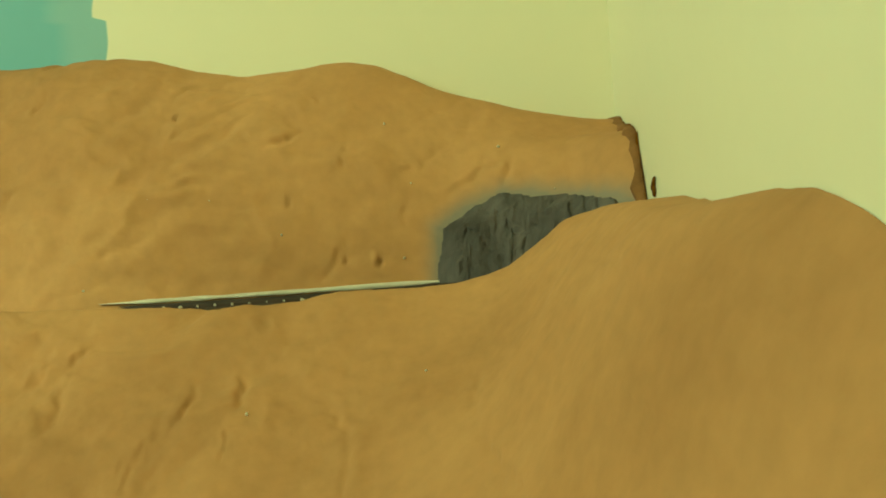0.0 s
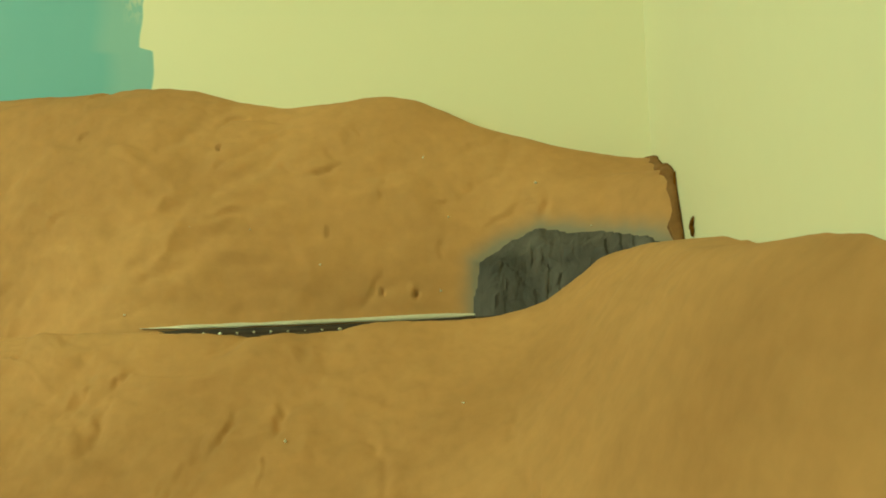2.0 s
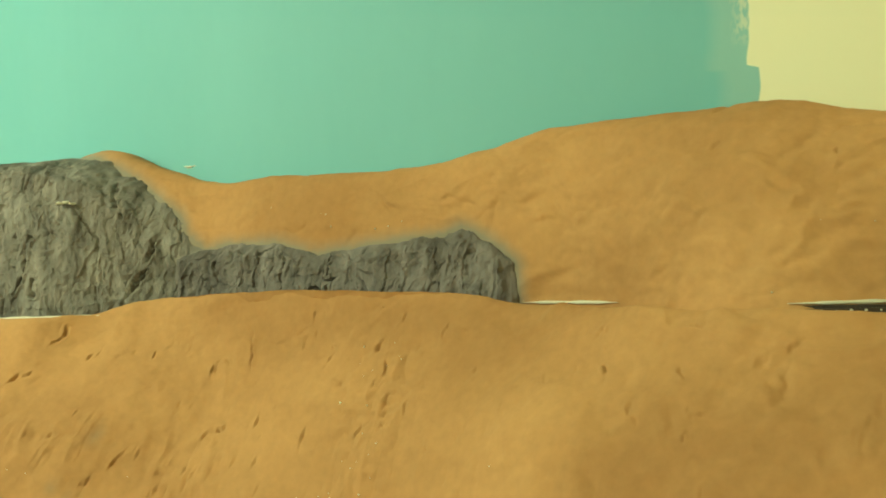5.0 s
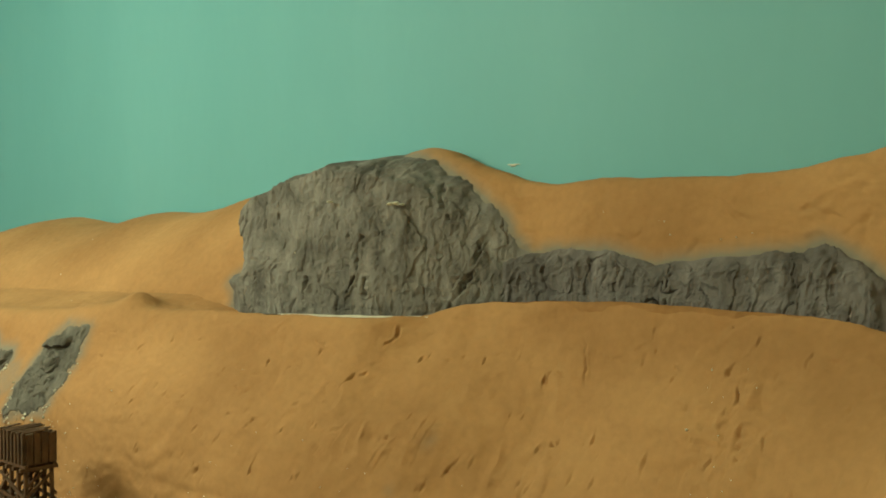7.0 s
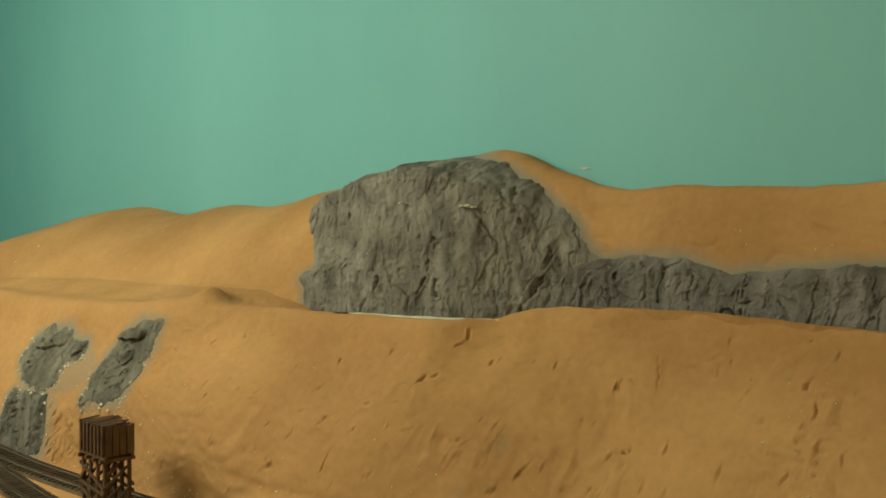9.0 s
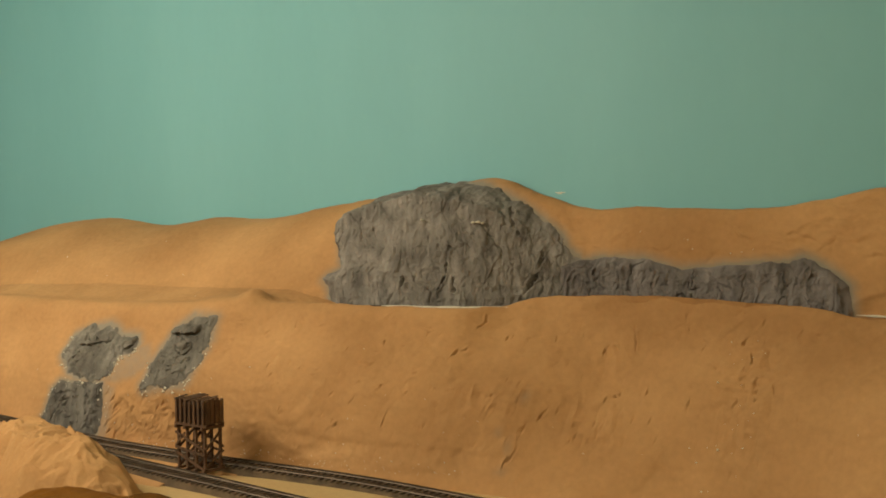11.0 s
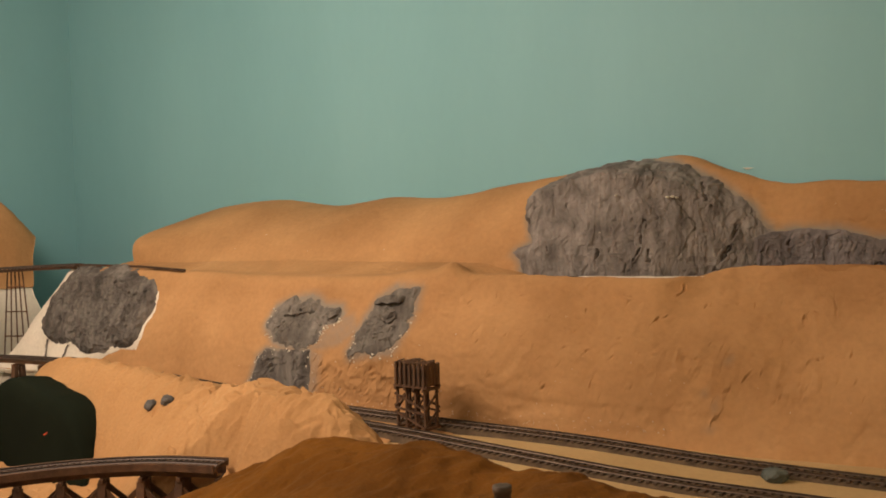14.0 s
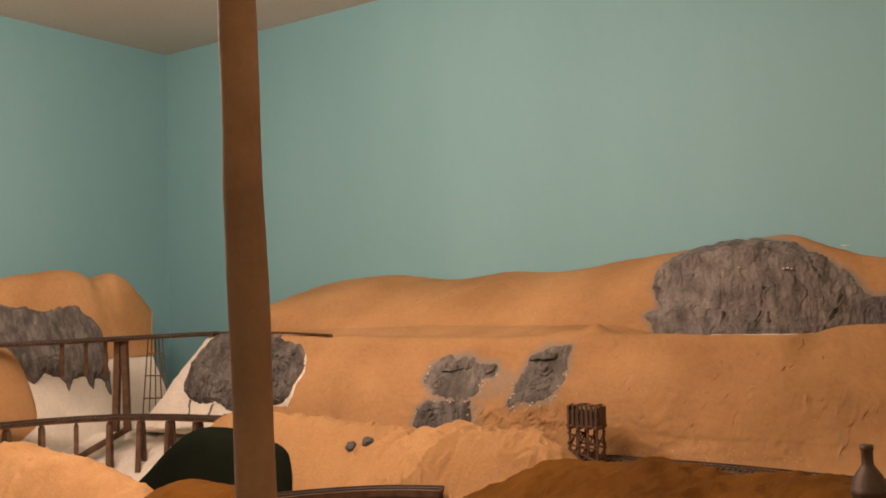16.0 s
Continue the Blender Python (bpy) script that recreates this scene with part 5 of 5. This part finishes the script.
for x, y in ((-3.443, -0.7), (-3.46, -0.76), (-3.485, -0.83)):
    bm = bmesh.new()
    beam(bm, (x, y, 1.09), (x, y, 1.197), 0.01, 0.01, 0.0005)
    part("post", bm, WOOD, bridge)

bm = bmesh.new()
beam(bm, (-3.48, -0.774, 0.832), (-3.44, -0.62, 0.905), 0.022, 0.016, 0.001)
tagged(part("wooden_plank", bm, WOOD), "dark brown wooden plank leaning in the white plaster gully", "plank")

# ---- dark green lump with a red scrap ----
# closed lump standing in for a dark green shape of unclear make
def dark_lump():
    ring = curve_of([(-3.12, 0.76), (-3.02, 0.83), (-2.92, 0.914), (-2.85, 0.957), (-2.79, 0.973), (-2.72, 0.965), (-2.65, 0.953), (-2.6, 0.947), (-2.56, 0.938), (-2.525, 0.921), (-2.505, 0.897), (-2.485, 0.862), (-2.465, 0.81), (-2.45, 0.76)])
    back = curve_of([(-3.12, 0.05), (-2.8, 0.06), (-2.6, 0.055), (-2.44, 0.05)])
    xs = np.linspace(-3.12, -2.45, 90)
    verts, faces = [], []
    rows = [(-0.84, 0.96), (-0.9, 1.0), (-0.93, 1.0), (-0.945, 0.96), (-0.95, 0.8), (-0.953, 0.5), (-0.956, 0.2), (-0.96, -0.15)]
    for y, k in rows:
        for x in xs:
            top = ring(np.array([x]))[0]
            verts.append((x, y + float(back(np.array([x]))[0]) - 0.012 * math.sin(9 * x) * (1 - k), 0.74 + (top - 0.74) * k))
    n = len(xs)
    for r in range(len(rows) - 1):
        faces += [[r * n + i, r * n + i + 1, (r + 1) * n + i + 1, (r + 1) * n + i] for i in range(n - 1)]
    faces += [[r * n, (r + 1) * n, (len(rows) - 1) * n] for r in range(len(rows) - 2)] + [[r * n + n - 1, (len(rows) - 1) * n + n - 1, (r + 1) * n + n - 1] for r in range(len(rows) - 2)]
    return tagged(mesh_of("dark_green_lump", verts, faces, DARKGREEN), "very dark green rounded lump beside the sandy mound", "cloth")


dark_lump()
RED = make("red_scrap", ((0.45, 0.05, 0.02), (0.55, 0.08, 0.03)), 0.6)
bm = bmesh.new()
beam(bm, (-2.602, -0.911, 0.864), (-2.586, -0.911, 0.872), 0.002, 0.004, 0.0006)
tagged(part("red_scrap", bm, RED), "tiny red scrap lying on the dark green lump", "scrap")

# ---- stones ----
STONE = make("grey_stone", ((0.055, 0.052, 0.048), (0.115, 0.11, 0.1)), 0.8, scale=40.0, bump=0.5, fine=200)
GREENSTONE = make("green_grey_stone", ((0.06, 0.075, 0.065), (0.13, 0.15, 0.13)), 0.8, scale=40.0, bump=0.5, fine=200)


def stone(place, size, material, label, seed, group="stones on the sand"):
    bm = bmesh.new()
    bmesh.ops.create_icosphere(bm, subdivisions=3, radius=1.0)
    p = np.array([v.co for v in bm.verts])
    k = 1 + 0.28 * fbm(p + seed, 0.9, 3) - 0.12 * np.abs(fbm(p + seed + 7, 0.5, 2))
    for v, f in zip(bm.verts, k):
        v.co = Vector((v.co.x * size[0], v.co.y * size[1], v.co.z * size[2])) * float(f)
    ob = part("stone", bm, material)
    ob.location = place
    return tagged(ob, label, "stone", group)


stone((-2.262, -0.82, ground_at(-2.262, -0.82) - 0.001), (0.016, 0.013, 0.013), STONE, "small rough grey stone lying on the sandy mound", 1)
stone((-2.308, -0.832, ground_at(-2.308, -0.832) + 0.006), (0.015, 0.012, 0.012), STONE, "small rough grey stone lying on the sandy mound", 5)
stone((-3.40, -0.79, ground_at(-3.40, -0.79) + 0.012), (0.024, 0.02, 0.018), STONE, "rounded grey stone lying in the white plaster gully", 13)
stone((-1.1, -0.456, 0.889), (0.026, 0.017, 0.013), GREENSTONE, "flat greenish grey stone beside the lower track", 9)

# ---- steam donkey on its sled ----
IRON = make("dark_boiler_iron", ((0.055, 0.035, 0.022), (0.10, 0.066, 0.042)), 0.55, metal=0.2, scale=30.0, bump=0.2, fine=200)
SILVER = make("silver_casting", ((0.27, 0.245, 0.21), (0.44, 0.405, 0.35)), 0.5, metal=0.55, scale=60.0, bump=0.3, fine=300)
STEEL = make("grey_steel_drum", ((0.06, 0.052, 0.044), (0.10, 0.088, 0.075)), 0.42, metal=0.5, scale=30.0, fine=200)
LOG = make("sled_timber", ((0.16, 0.092, 0.043), (0.26, 0.157, 0.077)), 0.8, scale=30.0, bump=0.4, fine=200, random_tint=0.12)


TALL = 1.13


def true_round(bm, z):
    """Keeps a lying drum round under the engine's taller build."""
    for v in bm.verts:
        v.co.z = z + (v.co.z - z) / TALL


def steam_donkey(x, y, z, turn):
    """A vertical-boiler winch engine on two skid logs; local x runs along the sled."""
    t = thing("steam_donkey", "model steam winch with dark boiler and silver drums on log skids", "steam donkey", (x, y, z), turn)
    t.matrix_basis = t.matrix_basis @ Matrix.Rotation(radians(-2), 4, "Y") @ Matrix.Diagonal((1, 1, TALL, 1))
    for v in (-0.036, 0.036):
        bm = bmesh.new()
        rod(bm, (-0.26, v, 0.007), (0.16, v, 0.009), 0.021, 0.02, 20)
        true_round(bm, 0.008)
        part("skid_log", bm, LOG, t, "brown round skid log")
    for u in (-0.235, -0.078, 0.138):
        bm = bmesh.new()
        beam(bm, (u, -0.052, 0.026), (u, 0.052, 0.026), 0.013, 0.009, 0.001)
        part("cross_tie", bm, LOG, t)
    bm = bmesh.new()
    box(bm, (-0.072, -0.038, 0.021), (0.128, 0.038, 0.031), 0.001)
    part("bed_plate", bm, TIE, t, "dark iron bed plate")
    boiler = new("boiler")
    boiler.parent = t
    bx = 0.055
    rings = [(0.0225, 0.031), (0.0225, 0.040), (0.0215, 0.041), (0.0215, 0.098), (0.0225, 0.099), (0.0225, 0.103), (0.021, 0.105), (0.017, 0.118), (0.009, 0.128), (0.0072, 0.131), (0.0072, 0.146), (0.0082, 0.147), (0.0082, 0.152), (0.006, 0.152)]
    verts, faces, n = [], [], 28
    for rr, zz in rings:
        verts += [(bx + rr * math.cos(2 * math.pi * k / n), rr * math.sin(2 * math.pi * k / n), zz) for k in range(n)]
    for i in range(len(rings) - 1):
        faces += [[i * n + k, i * n + (k + 1) % n, (i + 1) * n + (k + 1) % n, (i + 1) * n + k] for k in range(n)]
    faces.append([(len(rings) - 1) * n + k for k in range(n)])
    mesh_of("shell", verts, faces, IRON, boiler, label="dark brown iron boiler with stack")
    for k, (p, q) in enumerate((((bx + 0.004, -0.0225, 0.104), (bx + 0.012, -0.0245, 0.085)), ((bx + 0.012, -0.0245, 0.085), (bx + 0.03, -0.02, 0.078)), ((bx + 0.03, -0.02, 0.078), (bx + 0.03, -0.02, 0.036)), ((bx + 0.034, -0.012, 0.075), (bx + 0.034, -0.012, 0.036)),
                                ((bx - 0.023, -0.006, 0.095), (bx - 0.028, -0.008, 0.075)), ((bx - 0.028, -0.008, 0.075), (bx - 0.05, -0.012, 0.06)), ((bx - 0.05, -0.012, 0.06), (bx - 0.1, -0.02, 0.042)), ((bx + 0.006, -0.026, 0.062), (bx - 0.045, -0.03, 0.042)))):
        bm = bmesh.new()
        rod(bm, p, q, 0.001, None, 8)
        bmesh.ops.create_icosphere(bm, subdivisions=1, radius=0.0022, matrix=Matrix.Translation(p))
        part("pipe", bm, SILVER, t, "thin silver pipe")
    for u, rr, w in ((-0.005, 0.019, 0.026), (-0.043, 0.0145, 0.024)):
        drum = new("winch_drum")
        drum.parent = t
        bm = bmesh.new()
        rod(bm, (u, -w, 0.031 + rr), (u, w, 0.031 + rr), rr * 0.72, None, 20)
        part("spool", bm, SILVER, drum)
        for v in (-w, 0.0, w):
            bm = bmesh.new()
            rod(bm, (u, v - 0.0015, 0.031 + rr), (u, v + 0.0015, 0.031 + rr), rr, None, 24)
            rod(bm, (u, v - 0.003, 0.031 + rr), (u, v + 0.003, 0.031 + rr), rr * 0.3, None, 12)
            true_round(bm, 0.031 + rr)
            part("flange", bm, SILVER, drum)
        for v in (-w - 0.006, w + 0.006):
            bm = bmesh.new()
            beam(bm, (u - 0.012, v, 0.031), (u, v, 0.034 + rr), 0.003, 0.005)
            beam(bm, (u + 0.012, v, 0.031), (u, v, 0.034 + rr), 0.003, 0.005)
            part("bearing_frame", bm, SILVER, drum)
    for v in (-0.031, 0.031):
        bm = bmesh.new()
        rod(bm, (0.035, v, 0.039), (0.088, v, 0.04), 0.0058, None, 14)
        rod(bm, (0.08, v, 0.04), (0.094, v, 0.04), 0.0075, None, 14)
        rod(bm, (-0.01, v, 0.045), (0.03, v, 0.041), 0.0016, None, 8)
        part("steam_cylinder", bm, SILVER, t)
    bm = bmesh.new()
    rod(bm, (0.104, -0.05, 0.051), (0.104, 0.03, 0.051), 0.0205, None, 26)
    true_round(bm, 0.051)
    part("water_drum", bm, STEEL, t, "dark grey steel drum lying across the sled")
    bm = bmesh.new()
    rod(bm, (0.104, -0.0525, 0.051), (0.104, -0.0485, 0.051), 0.0187, None, 26)
    rod(bm, (0.107, -0.054, 0.066), (0.107, -0.05, 0.066), 0.0025, None, 10)
    true_round(bm, 0.051)
    part("drum_head", bm, IRON, t)
    bm = bmesh.new()
    beam(bm, (-0.03, 0.03, 0.031), (-0.036, 0.033, 0.07), 0.004, 0.006)
    beam(bm, (-0.036, 0.033, 0.07), (-0.03, 0.033, 0.079), 0.005, 0.007)
    beam(bm, (-0.03, 0.033, 0.079), (-0.014, 0.033, 0.06), 0.005, 0.011)
    beam(bm, (-0.016, 0.033, 0.06), (-0.012, 0.031, 0.034), 0.004, 0.006)
    part("brake_lever", bm, IRON, t)
    bm = bmesh.new()
    beam(bm, (-0.06, -0.02, 0.031), (-0.062, -0.02, 0.06), 0.003, 0.004)
    part("throttle", bm, SILVER, t)
    return t


steam_donkey(-1.012, -1.452, 0.936, 59.0)

# ---- standing wooden post ----
def standing_post(x, y, z0, z1, r):
    rows, n = 70, 22
    p = np.array([(r * (1.03 - 0.1 * i / rows) * math.cos(2 * math.pi * k / n), r * (1.03 - 0.1 * i / rows) * math.sin(2 * math.pi * k / n), z0 + (z1 - z0) * i / (rows - 1)) for i in range(rows) for k in range(n)])
    k = 1 + 0.05 * fbm(p * (1, 1, 0.2), 0.012, 3) + 0.03 * fbm(p, 0.1, 2)
    p[:, :2] *= k[:, None]
    p[:, 0] += x + 0.003 * np.sin(p[:, 2] * 7)
    p[:, 1] += y
    p[:, :2] += np.outer(p[:, 2] - 1.25, (-0.0115, -0.0078))
    faces = [[i * n + j, i * n + (j + 1) % n, (i + 1) * n + (j + 1) % n, (i + 1) * n + j] for i in range(rows - 1) for j in range(n)]
    return tagged(mesh_of("wooden_post", p.tolist(), faces, POLE), "round brown wooden post standing among the sand banks", "post")


standing_post(-1.22, -2.24, 0.0, TOP, 0.0145)

# ---- plaster crumbs, clay smears ----
crumb_rng = random.Random(21)
spots = [("b", -0.327, 1.271), ("b", -0.177, 1.216), ("b", -0.42, 1.206), ("b", -0.146, 1.212), ("b", -0.375, 1.275), ("b", -0.27, 1.24), ("b", -0.17, 1.275), ("b", -0.1, 1.3), ("b", -0.06, 1.26), ("f", -0.26, 1.12), ("f", -0.15, 1.14), ("b", -0.92, 1.305), ("b", -0.9, 1.31), ("b", -0.94, 1.303), ("b", -0.15, 1.199), ("b", -0.147, 1.205), ("b", -0.149, 1.21), ("b", -0.152, 1.196), ("b", -0.143, 1.2), ("b", -1.115, 1.343), ("b", -1.01, 1.31), ("b", -1.02, 1.327), ("b", -1.027, 1.329)]
for _ in range(45):
    spots.append(("f", crumb_rng.uniform(-2.2, -0.5), 0.915 + abs(crumb_rng.gauss(0, 0.05))))
for _ in range(22):
    spots.append(("f", crumb_rng.gauss(-0.88, 0.03), crumb_rng.uniform(0.98, 1.16)))
for _ in range(45):
    spots.append(("f", crumb_rng.choice([-2.16, -2.36, -2.05, -1.95, -1.9]) + crumb_rng.gauss(0, 0.03), crumb_rng.uniform(0.93, 1.06)))
for _ in range(22):
    spots.append((crumb_rng.choice("fb"), crumb_rng.uniform(-2.6, -0.05), crumb_rng.uniform(0.95, 1.34)))
for _ in range(110):
    spots.append(("f", crumb_rng.uniform(-2.15, -1.35), 0.905 + abs(crumb_rng.gauss(0, 0.012))))
for ring, number in ((PATCH_A, 50), (PATCH_B, 45), (PATCH_C, 40), (DARK_FACE, 30)):
    for _ in range(number):
        k = crumb_rng.choice([i for i, (_, z) in enumerate(ring) if z < 1.12])
        (ax, az), (bx, bz), t = ring[k], ring[(k + 1) % len(ring)], crumb_rng.random()
        spots.append(("p", ax + (bx - ax) * t + crumb_rng.gauss(0, 0.004), az + (bz - az) * t - abs(crumb_rng.gauss(0, 0.008))))
for k in range(18):
    spots.append(("t", -0.42 + 0.0125 * k, 1.1885))
verts, faces = [], []
for kind, x, z in spots:
    y = -0.212 if kind == "t" else (ON_BACK if kind == "b" else ON_FRONT)(np.array([x]), np.array([z]))[0] - 0.001
    r = crumb_rng.uniform(0.0006, 0.0014) * crumb_rng.choice([0.8, 1, 1, 1.3]) * (crumb_rng.choice([1, 1.5, 2.4]) if kind == "p" else 1)
    k = len(verts)
    verts += [(x + r * crumb_rng.uniform(0.6, 1.6) * a, y + r * b, z + r * crumb_rng.uniform(0.6, 1.3) * c) for a, b, c in ((1, 0, 0), (-1, 0, 0), (0, -1.2, 0), (0, 1, 0), (0, 0, 1), (0, 0, -1))]
    faces += [[k + a, k + b, k + c] for a, b, c in ((0, 2, 4), (2, 1, 4), (1, 3, 4), (3, 0, 4), (2, 0, 5), (1, 2, 5), (3, 1, 5), (0, 3, 5))]
tagged(mesh_of("plaster_crumbs", verts, faces, PLASTER, smooth=False), "white plaster crumbs sticking to the tan slopes", "crumbs", kind="stuff")


def smear(name, centre, axis, size, material, label, seed):
    """A thin irregular dab on a wall; axis is the wall's normal."""
    n, verts = 26, []
    for lift, k in ((0.0, 1.0), (0.0015, 0.8), (0.002, 0.0)):
        for j in range(n):
            a = 2 * math.pi * j / n
            w = k * (1 + 0.35 * math.sin(3 * a + seed) + 0.25 * math.sin(5 * a + 2 * seed))
            u, v = w * size[0] * math.cos(a), w * size[1] * math.sin(a)
            verts.append((centre[0] - lift, centre[1] + u, centre[2] + v) if axis == "x" else (centre[0] + u, centre[1] - lift, centre[2] + v))
    faces = [[r * n + j, r * n + (j + 1) % n, (r + 1) * n + (j + 1) % n, (r + 1) * n + j] for r in range(2) for j in range(n)]
    return tagged(mesh_of(name, verts, faces, material), label, "smear")


smear("clay_smear", (XR - 0.0005, -0.262, 1.2455), "x", (0.006, 0.0055), EARTH, "dab of brown clay stuck to the cream wall", 1.0)
smear("clay_smear", (XR - 0.0005, -0.2, 1.285), "x", (0.0014, 0.005), EARTH, "thin smudge of brown clay on the cream wall", 2.3)
smear("paint_chip", (-1.312, wall_y(-1.312) - 0.0005, 1.423), "y", (0.009, 0.002), PLASTER, "small white paint chip on the turquoise wall", 0.4)

# hill tan at about half strength: the lip's shade is in its colour
LIPCLAY = make("shaded_lip_clay", ((0.17, 0.082, 0.03), (0.27, 0.135, 0.052)), 0.9, scale=40.0, bump=0.4, fine=200, spec=0.2)
# torn clay lip where the hill meets the bare wall
edge = BACK[20:160:2, -1]
verts, faces = [], []
for i, p in enumerate(edge):
    k = i / (len(edge) - 1)
    n = noise3(np.array([[i * 0.35, 2.0, 0.0], [i * 0.8, 7.0, 0.0], [i * 0.5, 11.0, 0.0]]))
    w = 0.0042 * (math.sin(math.pi * k) ** 0.7) * (0.75 + 0.45 * n[0] + 0.25 * n[1])
    out = np.array([0.0, -0.75, 0.66])
    verts += [p + (-0.003 - 0.003 * n[2], 0.001, -0.002), p + out * w * 0.5 + (-0.002 - 0.002 * n[2], 0, 0), p + out * w + (0.002, 0, 0), p + out * w * 0.9 + (0.0047, 0, 0), p + (0.0047, 0.003, -0.004)]
for i in range(len(edge) - 1):
    faces += [[i * 5 + j, i * 5 + (j + 1) % 5, i * 5 + 5 + (j + 1) % 5, i * 5 + 5 + j] for j in range(5)]
tagged(mesh_of("clay_lip", verts, faces, LIPCLAY), "torn clay lip, darkened as in shade, where the hill meets the wall", "clay")


def plaster_line(x0, x1, lift, label, front=None):
    """A thin bare strip of plaster along the foot of the back hill, above the ties."""
    xs = np.linspace(x0, x1, 60)
    z = FOOT_Z(xs) + lift
    y = ON_BACK(xs, z) if front is None else front(xs)
    w = 0.0017 * np.clip(np.minimum(xs - x0, x1 - xs) / 0.03, 0.15, 1) * (1 + 0.3 * noise3(np.stack([xs * 60, 0 * xs, 0 * xs], -1)))
    verts, faces = [], []
    for a in range(60):
        verts += [(xs[a], y[a] + 0.002, z[a] + w[a]), (xs[a], y[a] - 0.002, z[a] + w[a] * 0.8), (xs[a], y[a] - 0.003, z[a] - w[a]), (xs[a], y[a] + 0.002, z[a] - w[a])]
    for a in range(59):
        faces += [[a * 4 + j, a * 4 + (j + 1) % 4, a * 4 + 4 + (j + 1) % 4, a * 4 + 4 + j] for j in range(4)]
    tagged(mesh_of("plaster_strip", verts, faces, PLASTER), label, "plaster")


plaster_line(-0.405, -0.14, 0.002, "thin bare white plaster strip along the upper track")
plaster_line(-0.725, -0.595, 0.001, "thin bare white plaster strip at the hill's foot")


def chip(x, z, size, seed):
    """A fleck of bare plaster on the cliff."""
    y = float(CLIFF_Y(np.array([x]))[0]) + 0.035 * max(0.0, (z - 1.2) / 0.24) ** 1.5 - 0.012
    stone((x, y, z), (size, 0.006, size * 0.6), PLASTER, "white fleck of bare plaster on the grey cliff", seed, "plaster flecks")


for k, (x, z, size) in enumerate(((-1.532, 1.372, 0.003), (-1.428, 1.365, 0.004), (-1.418, 1.366, 0.004), (-1.41, 1.364, 0.003))):
    chip(x, z, size, 40 + k)
plaster_line(-1.6, -1.33, -0.004, "thin pale plaster strip under the grey cliff", lambda x: CLIFF_Y(x) - 0.03)
